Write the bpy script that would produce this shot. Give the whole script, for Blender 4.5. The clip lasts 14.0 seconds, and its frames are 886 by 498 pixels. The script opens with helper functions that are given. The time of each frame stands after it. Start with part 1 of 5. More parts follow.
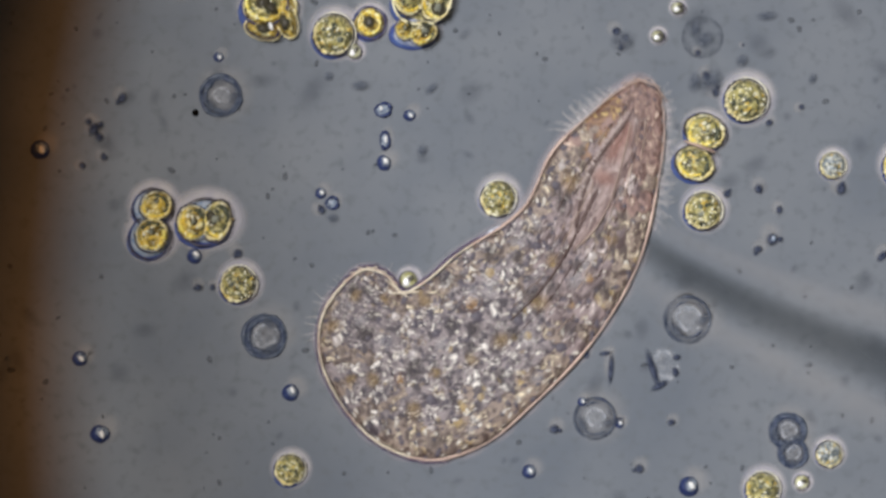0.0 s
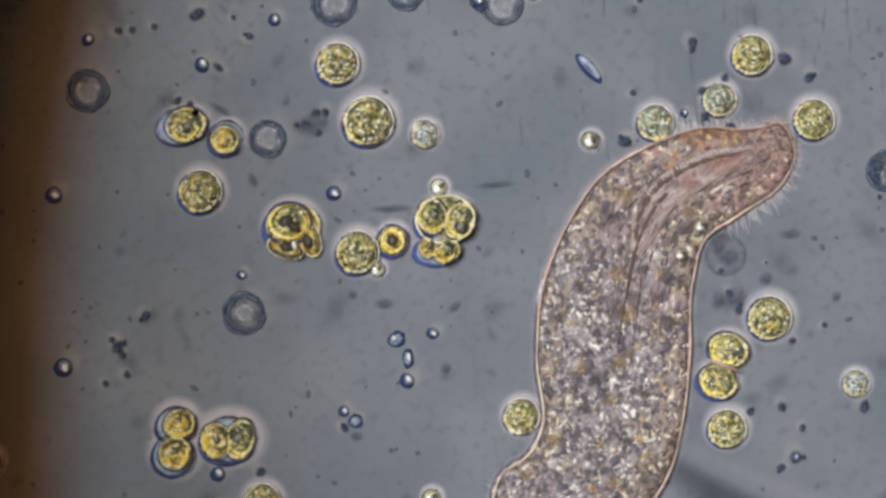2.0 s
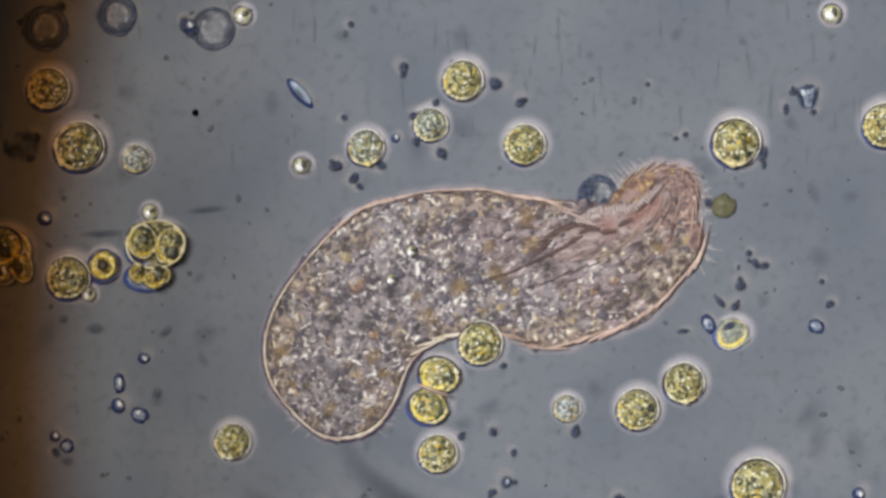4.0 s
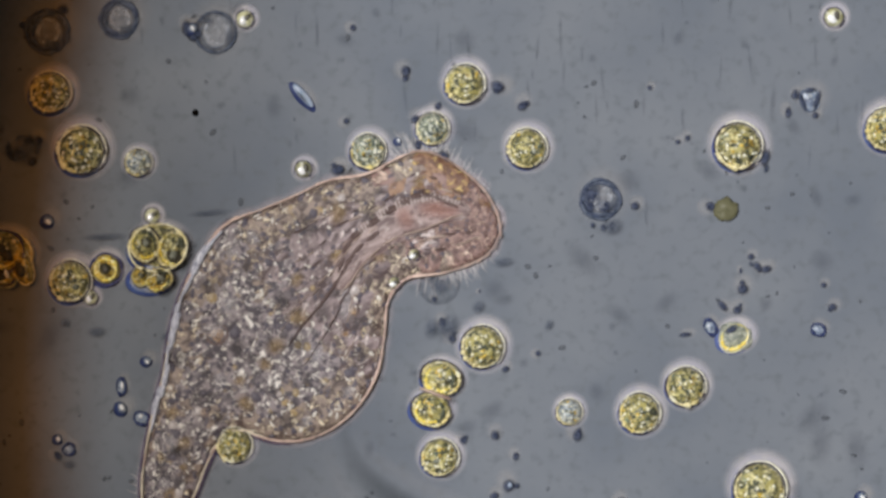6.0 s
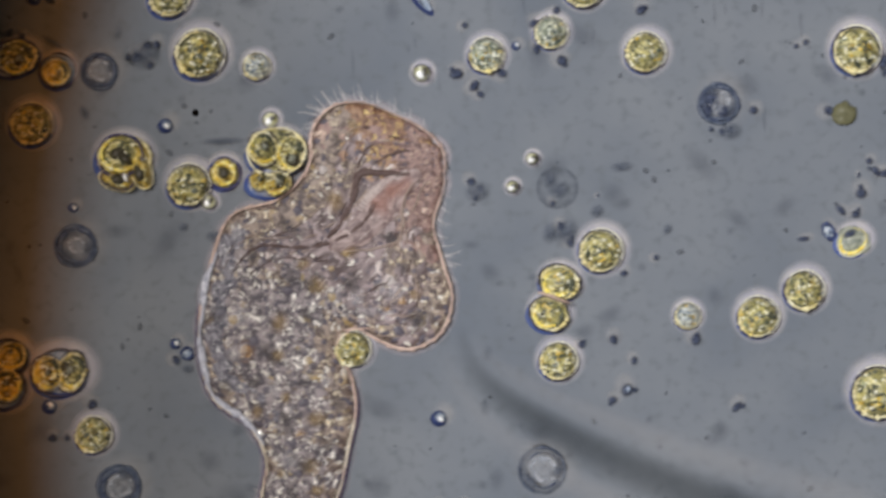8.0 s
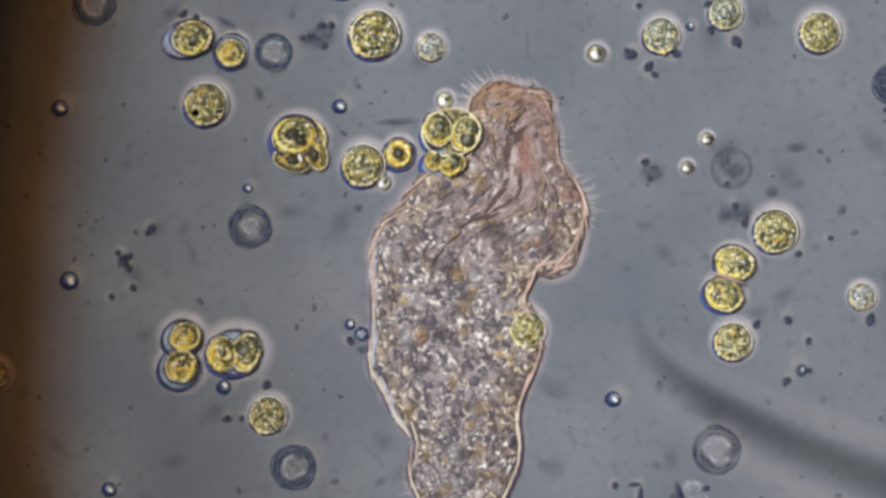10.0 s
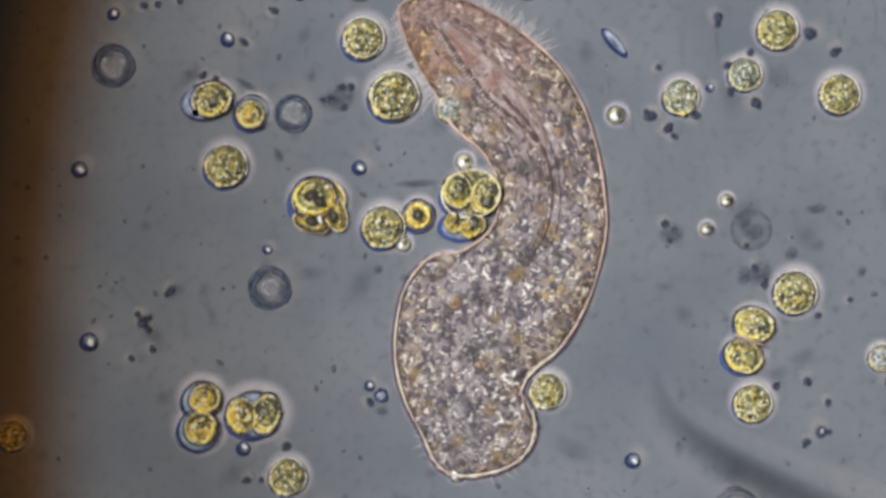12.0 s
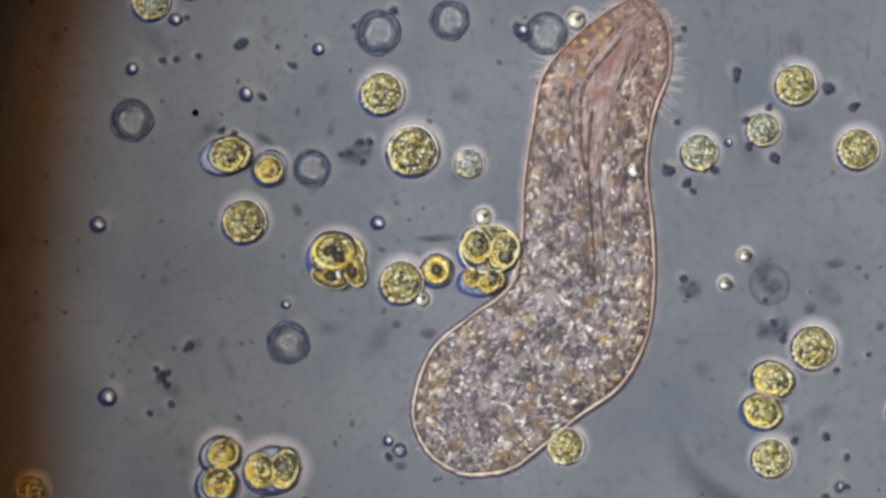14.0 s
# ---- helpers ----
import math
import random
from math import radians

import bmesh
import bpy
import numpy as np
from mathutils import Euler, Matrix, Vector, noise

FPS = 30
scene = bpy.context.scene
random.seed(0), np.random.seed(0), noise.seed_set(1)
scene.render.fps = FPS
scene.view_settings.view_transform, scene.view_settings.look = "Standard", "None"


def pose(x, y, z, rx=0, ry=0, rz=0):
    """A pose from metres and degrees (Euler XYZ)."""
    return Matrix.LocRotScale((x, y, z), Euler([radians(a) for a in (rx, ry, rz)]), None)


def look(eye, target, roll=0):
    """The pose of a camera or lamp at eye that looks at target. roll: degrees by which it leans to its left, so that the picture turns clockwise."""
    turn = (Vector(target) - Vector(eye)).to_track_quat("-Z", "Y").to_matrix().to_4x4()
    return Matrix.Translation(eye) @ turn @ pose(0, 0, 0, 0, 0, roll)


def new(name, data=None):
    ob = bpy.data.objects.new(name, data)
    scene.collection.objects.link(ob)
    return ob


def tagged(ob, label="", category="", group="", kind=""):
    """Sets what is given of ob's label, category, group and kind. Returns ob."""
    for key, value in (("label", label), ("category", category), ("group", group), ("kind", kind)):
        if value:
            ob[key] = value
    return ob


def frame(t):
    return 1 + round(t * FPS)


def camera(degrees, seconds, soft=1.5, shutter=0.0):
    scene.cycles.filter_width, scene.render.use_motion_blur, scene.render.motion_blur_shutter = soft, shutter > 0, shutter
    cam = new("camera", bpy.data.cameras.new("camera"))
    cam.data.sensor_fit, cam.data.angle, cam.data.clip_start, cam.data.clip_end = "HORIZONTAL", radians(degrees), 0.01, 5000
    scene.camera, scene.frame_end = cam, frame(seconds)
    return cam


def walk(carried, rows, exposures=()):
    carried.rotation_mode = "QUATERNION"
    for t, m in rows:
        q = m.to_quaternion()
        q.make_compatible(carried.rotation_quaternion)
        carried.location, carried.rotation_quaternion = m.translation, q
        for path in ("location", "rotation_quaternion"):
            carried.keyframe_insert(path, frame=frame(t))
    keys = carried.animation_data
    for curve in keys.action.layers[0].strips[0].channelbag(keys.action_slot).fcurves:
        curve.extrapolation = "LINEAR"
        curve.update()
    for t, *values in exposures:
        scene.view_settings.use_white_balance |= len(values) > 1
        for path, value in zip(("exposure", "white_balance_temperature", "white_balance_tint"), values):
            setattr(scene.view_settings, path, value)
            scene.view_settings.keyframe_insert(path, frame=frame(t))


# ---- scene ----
# A drop of pond water on a glass slide, built at 10,000 : 1 (1 cm here is 1 micrometre there).
U = 0.0025          # one map unit in metres; map x runs right, map y runs down
HEIGHT = 28.03      # the objective above the slide


def at_map(x, y, z=0.0):
    return Vector((x * U, -y * U, z))


cam = camera(8, 14.0, soft=3.2, shutter=0.3)

# The way of the stage: seconds and the map place of the upper left corner of the field.
STAGE = [
    (0.0, 49.1, 396.5),
    (0.5, 46.0, 388.2),
    (0.6, 44.0, 376.0),
    (0.7, 40.5, 350.0),
    (0.8, 34.0, 292.0),
    (0.9, 28.0, 226.0),
    (1.0, 18.8, 161.2),
    (1.1, 9.8, 99.1),
    (1.2, 9.4, 29.4),
    (1.3, 5.0, 11.0),
    (1.4, 1.0, 3.0),
    (1.5, 0.0, 0.0),
    (2.0, 8.3, 10.8),
    (2.2, 12.0, 12.6),
    (2.5, 81.8, 5.6),
    (2.8, 103.0, 6.6),
    (2.9, 124.3, 5.3),
    (3.0, 176.3, 0.4),
    (3.1, 237.6, -0.9),
    (3.2, 266.6, -8.7),
    (3.3, 306.7, -20.8),
    (3.4, 318.6, -21.2),
    (3.5, 382.5, -19.4),
    (3.7, 519.5, -29.8),
    (5.8, 515.3, -39.5),
    (6.0, 515.3, -39.5),
    (6.5, 515.5, -38.0),
    (6.8, 514.4, 0.1),
    (7.0, 522.9, 112.9),
    (7.5, 501.8, 112.9),
    (8.0, 306.0, 130.1),
    (8.3, 183.8, 142.1),
    (8.5, 143.1, 146.5),
    (8.8, 94.8, 151.7),
    (9.0, 67.3, 153.8),
    (9.1, 24.0, 161.0),
    (9.2, 10.0, 162.0),
    (11.3, -14.8, 169.4),
    (11.5, -30.7, 108.5),
    (11.8, -37.0, 92.0),
    (12.0, -37.0, 55.7),
    (12.2, -49.0, -20.0),
    (12.5, -63.8, -157.9),
    (13.0, -70.9, -197.5),
    (13.5, -76.8, -177.1),
    (13.6, -75.0, -152.0),
    (13.7, -73.0, -116.0),
    (13.8, -71.0, -68.0),
    (13.9, -70.0, -43.0),
    (14.0, -69.7, -41.4)]


def field(dx=0.0, dy=0.0, z=HEIGHT):
    return [(t, pose((x + 784 + dx) * U, -(y + 441 + dy) * U, z)) for t, x, y in STAGE]


walk(cam, field())

# ---------------------------------------------------------------- light
world = bpy.data.worlds.new("world")
scene.world = world
world.use_nodes = True
world.node_tree.nodes["Background"].inputs[0].default_value = (1.0, 0.87, 0.70, 1)
world.node_tree.nodes["Background"].inputs[1].default_value = 0.07

lamp = bpy.data.lights.new("illuminator", "SUN")
lamp.energy, lamp.angle, lamp.color = 3.50, radians(15), (0.974, 0.977, 1.004)
sun = new("illuminator", lamp)
sun.matrix_world = look((-1.6, 0.9, 6.5), (0, 0, 0))


# ---------------------------------------------------------------- materials
def material(name, colour, rough=0.5, second=None, scale=20.0, third=None, fine=90.0, bump=0.0, alpha=1.0,
             spec=0.3, metal=0.0, contrast=0.2, sss=0.0, vary=0.0, cells=False, ochre=None, stretch=1.0, twist=0.0, band=(0.5, 0.68)):
    """Two scales of variation between up to three colours, with fine relief."""
    m = bpy.data.materials.new(name)
    m.use_nodes = True
    nt = m.node_tree
    b = nt.nodes["Principled BSDF"]
    b.inputs["Roughness"].default_value = rough
    b.inputs["Specular IOR Level"].default_value = spec
    b.inputs["Metallic"].default_value = metal
    b.inputs["Alpha"].default_value = alpha
    b.inputs["Subsurface Weight"].default_value = sss
    b.inputs["Subsurface Scale"].default_value = 0.03
    co = nt.nodes.new("ShaderNodeTexCoord")
    src = co.outputs["Object"]
    if vary:
        info = nt.nodes.new("ShaderNodeObjectInfo")
        mul = nt.nodes.new("ShaderNodeMath")
        mul.operation, mul.inputs[1].default_value = "MULTIPLY", vary
        nt.links.new(info.outputs["Random"], mul.inputs[0])
        add = nt.nodes.new("ShaderNodeVectorMath")
        add.operation = "ADD"
        nt.links.new(src, add.inputs[0])
        nt.links.new(mul.outputs[0], add.inputs[1])
        src = add.outputs[0]
    if stretch != 1.0:
        mp = nt.nodes.new("ShaderNodeVectorMath")
        mp.operation, mp.inputs[1].default_value = "MULTIPLY", (stretch, 1, 1)
        nt.links.new(src, mp.inputs[0])
        src = mp.outputs[0]
    n1 = nt.nodes.new("ShaderNodeTexNoise")
    n1.inputs["Scale"].default_value, n1.inputs["Detail"].default_value = scale, 4
    if cells:
        n2 = nt.nodes.new("ShaderNodeTexVoronoi")
        n2.inputs["Scale"].default_value = fine
        fac2 = n2.outputs["Distance"]
    else:
        n2 = nt.nodes.new("ShaderNodeTexNoise")
        n2.inputs["Scale"].default_value, n2.inputs["Detail"].default_value = fine, 3
        fac2 = n2.outputs["Fac"]
    if twist:
        n1.inputs["Distortion"].default_value = n2.inputs["Distortion"].default_value = twist
    nt.links.new(src, n1.inputs["Vector"])
    nt.links.new(src, n2.inputs["Vector"])
    second, third = second or colour, third or second or colour
    r1 = nt.nodes.new("ShaderNodeValToRGB")
    r1.color_ramp.elements[0].position, r1.color_ramp.elements[1].position = 0.5 - contrast, 0.5 + contrast
    r1.color_ramp.elements[0].color, r1.color_ramp.elements[1].color = (*colour, 1), (*second, 1)
    nt.links.new(n1.outputs["Fac"], r1.inputs[0])
    r2 = nt.nodes.new("ShaderNodeValToRGB")
    lo, hi = (0.15, 0.45) if cells else band
    r2.color_ramp.elements[0].position, r2.color_ramp.elements[1].position = lo, hi
    r2.color_ramp.elements[0].color = (1, 1, 1, 1) if cells else (0, 0, 0, 1)
    r2.color_ramp.elements[1].color = (0, 0, 0, 1) if cells else (1, 1, 1, 1)
    nt.links.new(fac2, r2.inputs[0])
    mix = nt.nodes.new("ShaderNodeMix")
    mix.data_type = "RGBA"
    nt.links.new(r2.outputs[0], mix.inputs[0])
    nt.links.new(r1.outputs[0], mix.inputs[6])
    mix.inputs[7].default_value = (*third, 1)
    out = mix.outputs[2]
    if ochre:
        n3 = nt.nodes.new("ShaderNodeTexNoise")
        n3.inputs["Scale"].default_value = 1.7
        nt.links.new(src, n3.inputs["Vector"])
        r3 = nt.nodes.new("ShaderNodeValToRGB")
        r3.color_ramp.elements[0].position, r3.color_ramp.elements[1].position = 0.64, 0.73
        nt.links.new(n3.outputs["Fac"], r3.inputs[0])
        half = nt.nodes.new("ShaderNodeMath")
        half.operation, half.inputs[1].default_value = "MULTIPLY", 0.6
        nt.links.new(r3.outputs[0], half.inputs[0])
        mix3 = nt.nodes.new("ShaderNodeMix")
        mix3.data_type = "RGBA"
        nt.links.new(half.outputs[0], mix3.inputs[0])
        nt.links.new(out, mix3.inputs[6])
        mix3.inputs[7].default_value = (*ochre, 1)
        out = mix3.outputs[2]
    nt.links.new(out, b.inputs["Base Color"])
    if bump:
        bp = nt.nodes.new("ShaderNodeBump")
        bp.inputs["Strength"].default_value, bp.inputs["Distance"].default_value = bump, 0.01
        nt.links.new(r2.outputs[0], bp.inputs["Height"])
        nt.links.new(bp.outputs[0], b.inputs["Normal"])
    return m


SLIDE = material("slide_glass", (0.144, 0.162, 0.190), 0.6, (0.196, 0.210, 0.230), 1.5, (0.134, 0.148, 0.163), 20, spec=0.1, contrast=0.18, band=(0.52, 0.80))
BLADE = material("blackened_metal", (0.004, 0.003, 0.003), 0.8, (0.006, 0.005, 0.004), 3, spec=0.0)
CYTO = material("granular_cytoplasm", (0.050, 0.058, 0.045), 0.4, (0.49, 0.43, 0.15), 2.7, (0.96, 0.87, 0.46), 3.6,
                bump=0.5, vary=40, contrast=0.10, twist=0.6, ochre=(0.26, 0.37, 0.33))
CYTO_GREEN = material("green_cytoplasm", (0.07, 0.10, 0.10), 0.4, (0.40, 0.43, 0.30), 3.0, (0.96, 0.96, 0.82), 4.0,
                      bump=0.6, vary=40, contrast=0.09, twist=0.6)
CYTO_WHITE = material("clear_cytoplasm", (0.11, 0.14, 0.17), 0.4, (0.48, 0.52, 0.52), 2.2, (0.95, 0.95, 0.88), 3.0,
                      bump=0.5, vary=40, contrast=0.10)
GOLD = material("golden_chloroplast", (0.15, 0.10, 0.025), 0.35, (0.78, 0.55, 0.09), 1.8, (0.97, 0.90, 0.50), 3.2, bump=0.4, vary=40, contrast=0.10, twist=0.6)
BAND = material("bright_gold_band", (0.85, 0.62, 0.07), 0.3, (0.97, 0.85, 0.22), 1.6, (0.98, 0.95, 0.70), 3, vary=40, contrast=0.12)
WALL = material("dark_cell_wall", (0.045, 0.035, 0.045), 0.35, (0.09, 0.07, 0.07), 4, (0.03, 0.03, 0.07), 9, vary=20)
NAVY = material("navy_cell_wall", (0.03, 0.03, 0.11), 0.35, (0.07, 0.05, 0.10), 2, (0.02, 0.03, 0.12), 6, vary=20)
RIM = material("pale_inner_wall", (0.85, 0.68, 0.20), 0.3, (0.95, 0.92, 0.70), 1.2, (0.55, 0.48, 0.25), 5, vary=20)
STRAW = material("straw_body", (0.42, 0.40, 0.16), 0.4, (0.80, 0.78, 0.50), 1.5, (0.92, 0.92, 0.82), 3, vary=20, contrast=0.12)
# Blue shade at the cells' lower left, painted as an offset disc.
BLUE = material("blue_fringe", (0.04, 0.06, 0.27), 0.4, (0.11, 0.18, 0.42), 2, (0.05, 0.08, 0.3), 6, vary=20, alpha=0.8)
TEAL = material("teal_lining_and_fringe", (0.30, 0.38, 0.46), 0.35, (0.52, 0.55, 0.62), 1.4, (0.18, 0.28, 0.45), 4, vary=20)
MILK = material("milky_sheath", (0.34, 0.40, 0.60), 0.35, (0.72, 0.72, 0.72), 1.3, (0.18, 0.27, 0.55), 3, vary=20, contrast=0.12)


def mucilage(name, one, two, most, start, grain=2.0):
    """Soft disc of colour that fades out towards its margin, for painted halos and for blots."""
    m = material(name, one, 0.7, two, grain, vary=0, spec=0.0, contrast=0.1)
    nt = m.node_tree
    co = nt.nodes.new("ShaderNodeTexCoord")
    flatten = nt.nodes.new("ShaderNodeVectorMath")
    flatten.operation, flatten.inputs[1].default_value = "MULTIPLY", (1, 1, 0)
    size = nt.nodes.new("ShaderNodeVectorMath")
    size.operation = "LENGTH"
    thin = nt.nodes.new("ShaderNodeMapRange")
    thin.interpolation_type = "SMOOTHSTEP"
    thin.inputs["From Min"].default_value, thin.inputs["From Max"].default_value = start, 0.97
    thin.inputs["To Min"].default_value, thin.inputs["To Max"].default_value = most, 0.0
    nt.links.new(co.outputs["Object"], flatten.inputs[0])
    nt.links.new(flatten.outputs[0], size.inputs[0])
    nt.links.new(size.outputs["Value"], thin.inputs["Value"])
    nt.links.new(thin.outputs[0], nt.nodes["Principled BSDF"].inputs["Alpha"])
    return m


# HALO and THIN paint the bright optical halo round cells and specks.
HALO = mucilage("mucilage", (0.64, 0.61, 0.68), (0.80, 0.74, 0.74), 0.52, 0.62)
CLUMP = mucilage("soft_clump", (0.035, 0.046, 0.075), (0.17, 0.19, 0.23), 0.62, 0.1, 3.0)
SOFT = mucilage("soft_debris", (0.014, 0.019, 0.040), (0.085, 0.10, 0.15), 0.92, 0.30, 2.2)
THIN = mucilage("thin_halo", (0.50, 0.49, 0.50), (0.62, 0.58, 0.54), 0.26, 0.25)
SMUDGE = mucilage("smudge", (0.06, 0.07, 0.095), (0.13, 0.14, 0.17), 0.21, 0.02, 2.0)
SCRATCH = mucilage("scratch", (0.07, 0.08, 0.10), (0.13, 0.14, 0.17), 0.17, 0.02, 2.0)
SLATE = mucilage("slate_vacuole", (0.066, 0.060, 0.072), (0.15, 0.13, 0.125), 0.40, 0.15, 2.2)
TAWNY = mucilage("tawny_vacuole", (0.26, 0.165, 0.075), (0.46, 0.32, 0.15), 0.42, 0.15, 2.2)
ROSE = mucilage("rose_pigment", (0.38, 0.165, 0.125), (0.50, 0.26, 0.20), 0.36, 0.1, 2.2)
PEARL = mucilage("pearly_vacuole", (0.56, 0.52, 0.55), (0.78, 0.74, 0.74), 0.30, 0.1, 2.2)
# Pale optical glow outside the ciliate's body, painted as soft discs.
BODY_GLOW = mucilage("mucus", (0.56, 0.49, 0.52), (0.64, 0.56, 0.58), 0.42, 0.70)
DARKGRAIN = material("dark_grain", (0.050, 0.058, 0.040), 0.4, (0.13, 0.14, 0.095), 5, vary=20)
NUCLEUS = material("grey_green_nucleus", (0.16, 0.18, 0.15), 0.4, (0.36, 0.37, 0.28), 2.5, (0.66, 0.66, 0.54), 5, vary=20, bump=0.5)
PALEGRAIN = material("starch_grain", (0.92, 0.87, 0.58), 0.2, (0.95, 0.93, 0.80), 5, vary=20)
GHOSTWALL = material("empty_wall", (0.035, 0.050, 0.085), 0.4, (0.13, 0.155, 0.20), 2.5, (0.03, 0.04, 0.10), 5, vary=20)
NAVYBEAD = material("navy_bead", (0.016, 0.022, 0.075), 0.4, (0.05, 0.075, 0.19), 2.0, (0.02, 0.03, 0.12), 5, vary=20)
FAINT = material("faint_debris", (0.12, 0.13, 0.15), 0.6, (0.16, 0.17, 0.19), 2.5, vary=20, alpha=0.45)
DROPGREY = material("grey_droplet", (0.05, 0.07, 0.13), 0.3, (0.24, 0.29, 0.37), 1.6, (0.42, 0.45, 0.45), 3.5, vary=30, contrast=0.12)
# White of the painted glints, and of a few pale spots.
DROP = material("glint_or_spot_white", (0.86, 0.85, 0.8), 0.12, (0.9, 0.9, 0.88), 2, vary=20, spec=0.6)
OLIVE = material("olive_debris", (0.10, 0.10, 0.05), 0.5, (0.17, 0.16, 0.09), 3, vary=20)
BODY = material("granular_body", (0.060, 0.046, 0.055), 0.5, (0.298, 0.248, 0.250), 1.9, (0.95, 0.89, 0.82), 2.7,
                bump=0.6, vary=60, contrast=0.085, ochre=(0.42, 0.30, 0.12), twist=1.3, band=(0.55, 0.665))
FLANK = material("tan_flank", (0.085, 0.056, 0.048), 0.5, (0.32, 0.245, 0.200), 2.5, (0.94, 0.81, 0.60), 3.4,
                 bump=0.6, vary=60, contrast=0.085, ochre=(0.50, 0.34, 0.10), twist=1.1, band=(0.56, 0.70))
NECK = material("streaked_body", (0.084, 0.053, 0.051), 0.5, (0.330, 0.255, 0.252), 2.4, (0.82, 0.71, 0.67), 3.2,
                bump=0.6, vary=60, contrast=0.09, ochre=(0.36, 0.30, 0.26), stretch=0.4, twist=0.9, band=(0.56, 0.685))
FOLD = material("pale_fold", (0.055, 0.052, 0.072), 0.5, (0.24, 0.22, 0.25), 3.0, (0.80, 0.78, 0.78), 4.6, vary=60, bump=0.4, contrast=0.1, twist=0.7, band=(0.56, 0.70))
RIDGE = material("lavender_edge", (0.26, 0.27, 0.34), 0.5, (0.60, 0.60, 0.67), 2.0, (0.90, 0.90, 0.95), 3.0, vary=60, contrast=0.14)
PELLPALE = material("pale_pellicle", (0.52, 0.42, 0.32), 0.4, (0.95, 0.86, 0.68), 1.2, vary=60, contrast=0.14)
# Violet optical fringe outside the tail, painted as thin pieces.
VIOLET = material("violet_fringe", (0.07, 0.05, 0.13), 0.5, (0.16, 0.10, 0.20), 2, vary=30, alpha=0.45)
DARKCORE = material("dark_core", (0.030, 0.026, 0.022), 0.4, (0.095, 0.085, 0.055), 2.4, vary=20)
PELL = material("pellicle", (0.40, 0.26, 0.22), 0.4, (0.84, 0.64, 0.53), 1.2, vary=60, contrast=0.14)
BARS = material("membranelle", (0.46, 0.37, 0.34), 0.5, (0.66, 0.57, 0.53), 2, vary=60)
SNOUT = material("orange_snout", (0.14, 0.066, 0.042), 0.5, (0.36, 0.215, 0.13), 2.0, (0.66, 0.48, 0.20), 3.6, bump=0.5, vary=60, contrast=0.1, band=(0.55, 0.66), twist=0.7)
VACUOLE = material("pale_vacuole", (0.42, 0.36, 0.34), 0.3, (0.60, 0.54, 0.50), 1.5, (0.3, 0.25, 0.25), 4, vary=60)
ORANGE = material("orange_vacuole", (0.13, 0.06, 0.03), 0.35, (0.32, 0.18, 0.08), 1.6, (0.62, 0.48, 0.30), 4, vary=60, contrast=0.12)
FOOD = material("ochre_food", (0.22, 0.15, 0.07), 0.4, (0.42, 0.30, 0.14), 2.5, (0.5, 0.42, 0.3), 5, vary=60)
HEAD = material("pink_head", (0.105, 0.054, 0.046), 0.5, (0.325, 0.208, 0.178), 1.9, (0.72, 0.55, 0.44), 2.8, bump=0.5, vary=60, contrast=0.10, twist=1.1, band=(0.56, 0.70))
ORAL = material("oral_membrane", (0.165, 0.110, 0.104), 0.5, (0.42, 0.318, 0.295), 2.2, (0.66, 0.56, 0.52), 3.4, vary=60, stretch=0.35, contrast=0.12, twist=0.9, band=(0.56, 0.69), bump=0.4)
# Shade of the mouth's groove and folds, put into raised dark pieces.
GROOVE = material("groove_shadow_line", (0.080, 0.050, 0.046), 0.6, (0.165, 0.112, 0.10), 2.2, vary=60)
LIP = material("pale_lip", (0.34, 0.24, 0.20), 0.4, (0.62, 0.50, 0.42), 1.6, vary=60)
BRIGHT = material("pale_crystal", (0.46, 0.41, 0.35), 0.3, (0.80, 0.75, 0.66), 3, vary=60)
MAUVE = material("mauve_granule", (0.050, 0.042, 0.062), 0.5, (0.13, 0.11, 0.13), 3, vary=60)
CILIA = material("cilia", (0.62, 0.60, 0.62), 0.4, (0.86, 0.82, 0.80), 3, vary=20, alpha=0.4)


def fibre_glass(name, one, two, most):
    """Grey jelly, thin and clear towards its margins and its tip."""
    m = material(name, one, 0.6, two, 1.5, one, 6, spec=0.0)
    nt = m.node_tree
    uv = nt.nodes.new("ShaderNodeTexCoord")
    sep = nt.nodes.new("ShaderNodeSeparateXYZ")
    nt.links.new(uv.outputs["UV"], sep.inputs[0])
    across = nt.nodes.new("ShaderNodeValToRGB")
    e = across.color_ramp.elements
    across.color_ramp.interpolation = "EASE"
    e[0].position, e[0].color = 0.02, (0, 0, 0, 1)
    e[1].position, e[1].color = 0.98, (0, 0, 0, 1)
    e.new(0.40).color = (most, most, most, 1)
    along = nt.nodes.new("ShaderNodeValToRGB")
    along.color_ramp.elements[1].position = 0.22
    mul = nt.nodes.new("ShaderNodeMath")
    mul.operation = "MULTIPLY"
    nt.links.new(sep.outputs[1], across.inputs[0])
    nt.links.new(sep.outputs[0], along.inputs[0])
    nt.links.new(across.outputs[0], mul.inputs[0])
    nt.links.new(along.outputs[0], mul.inputs[1])
    nt.links.new(mul.outputs[0], nt.nodes["Principled BSDF"].inputs["Alpha"])
    return m




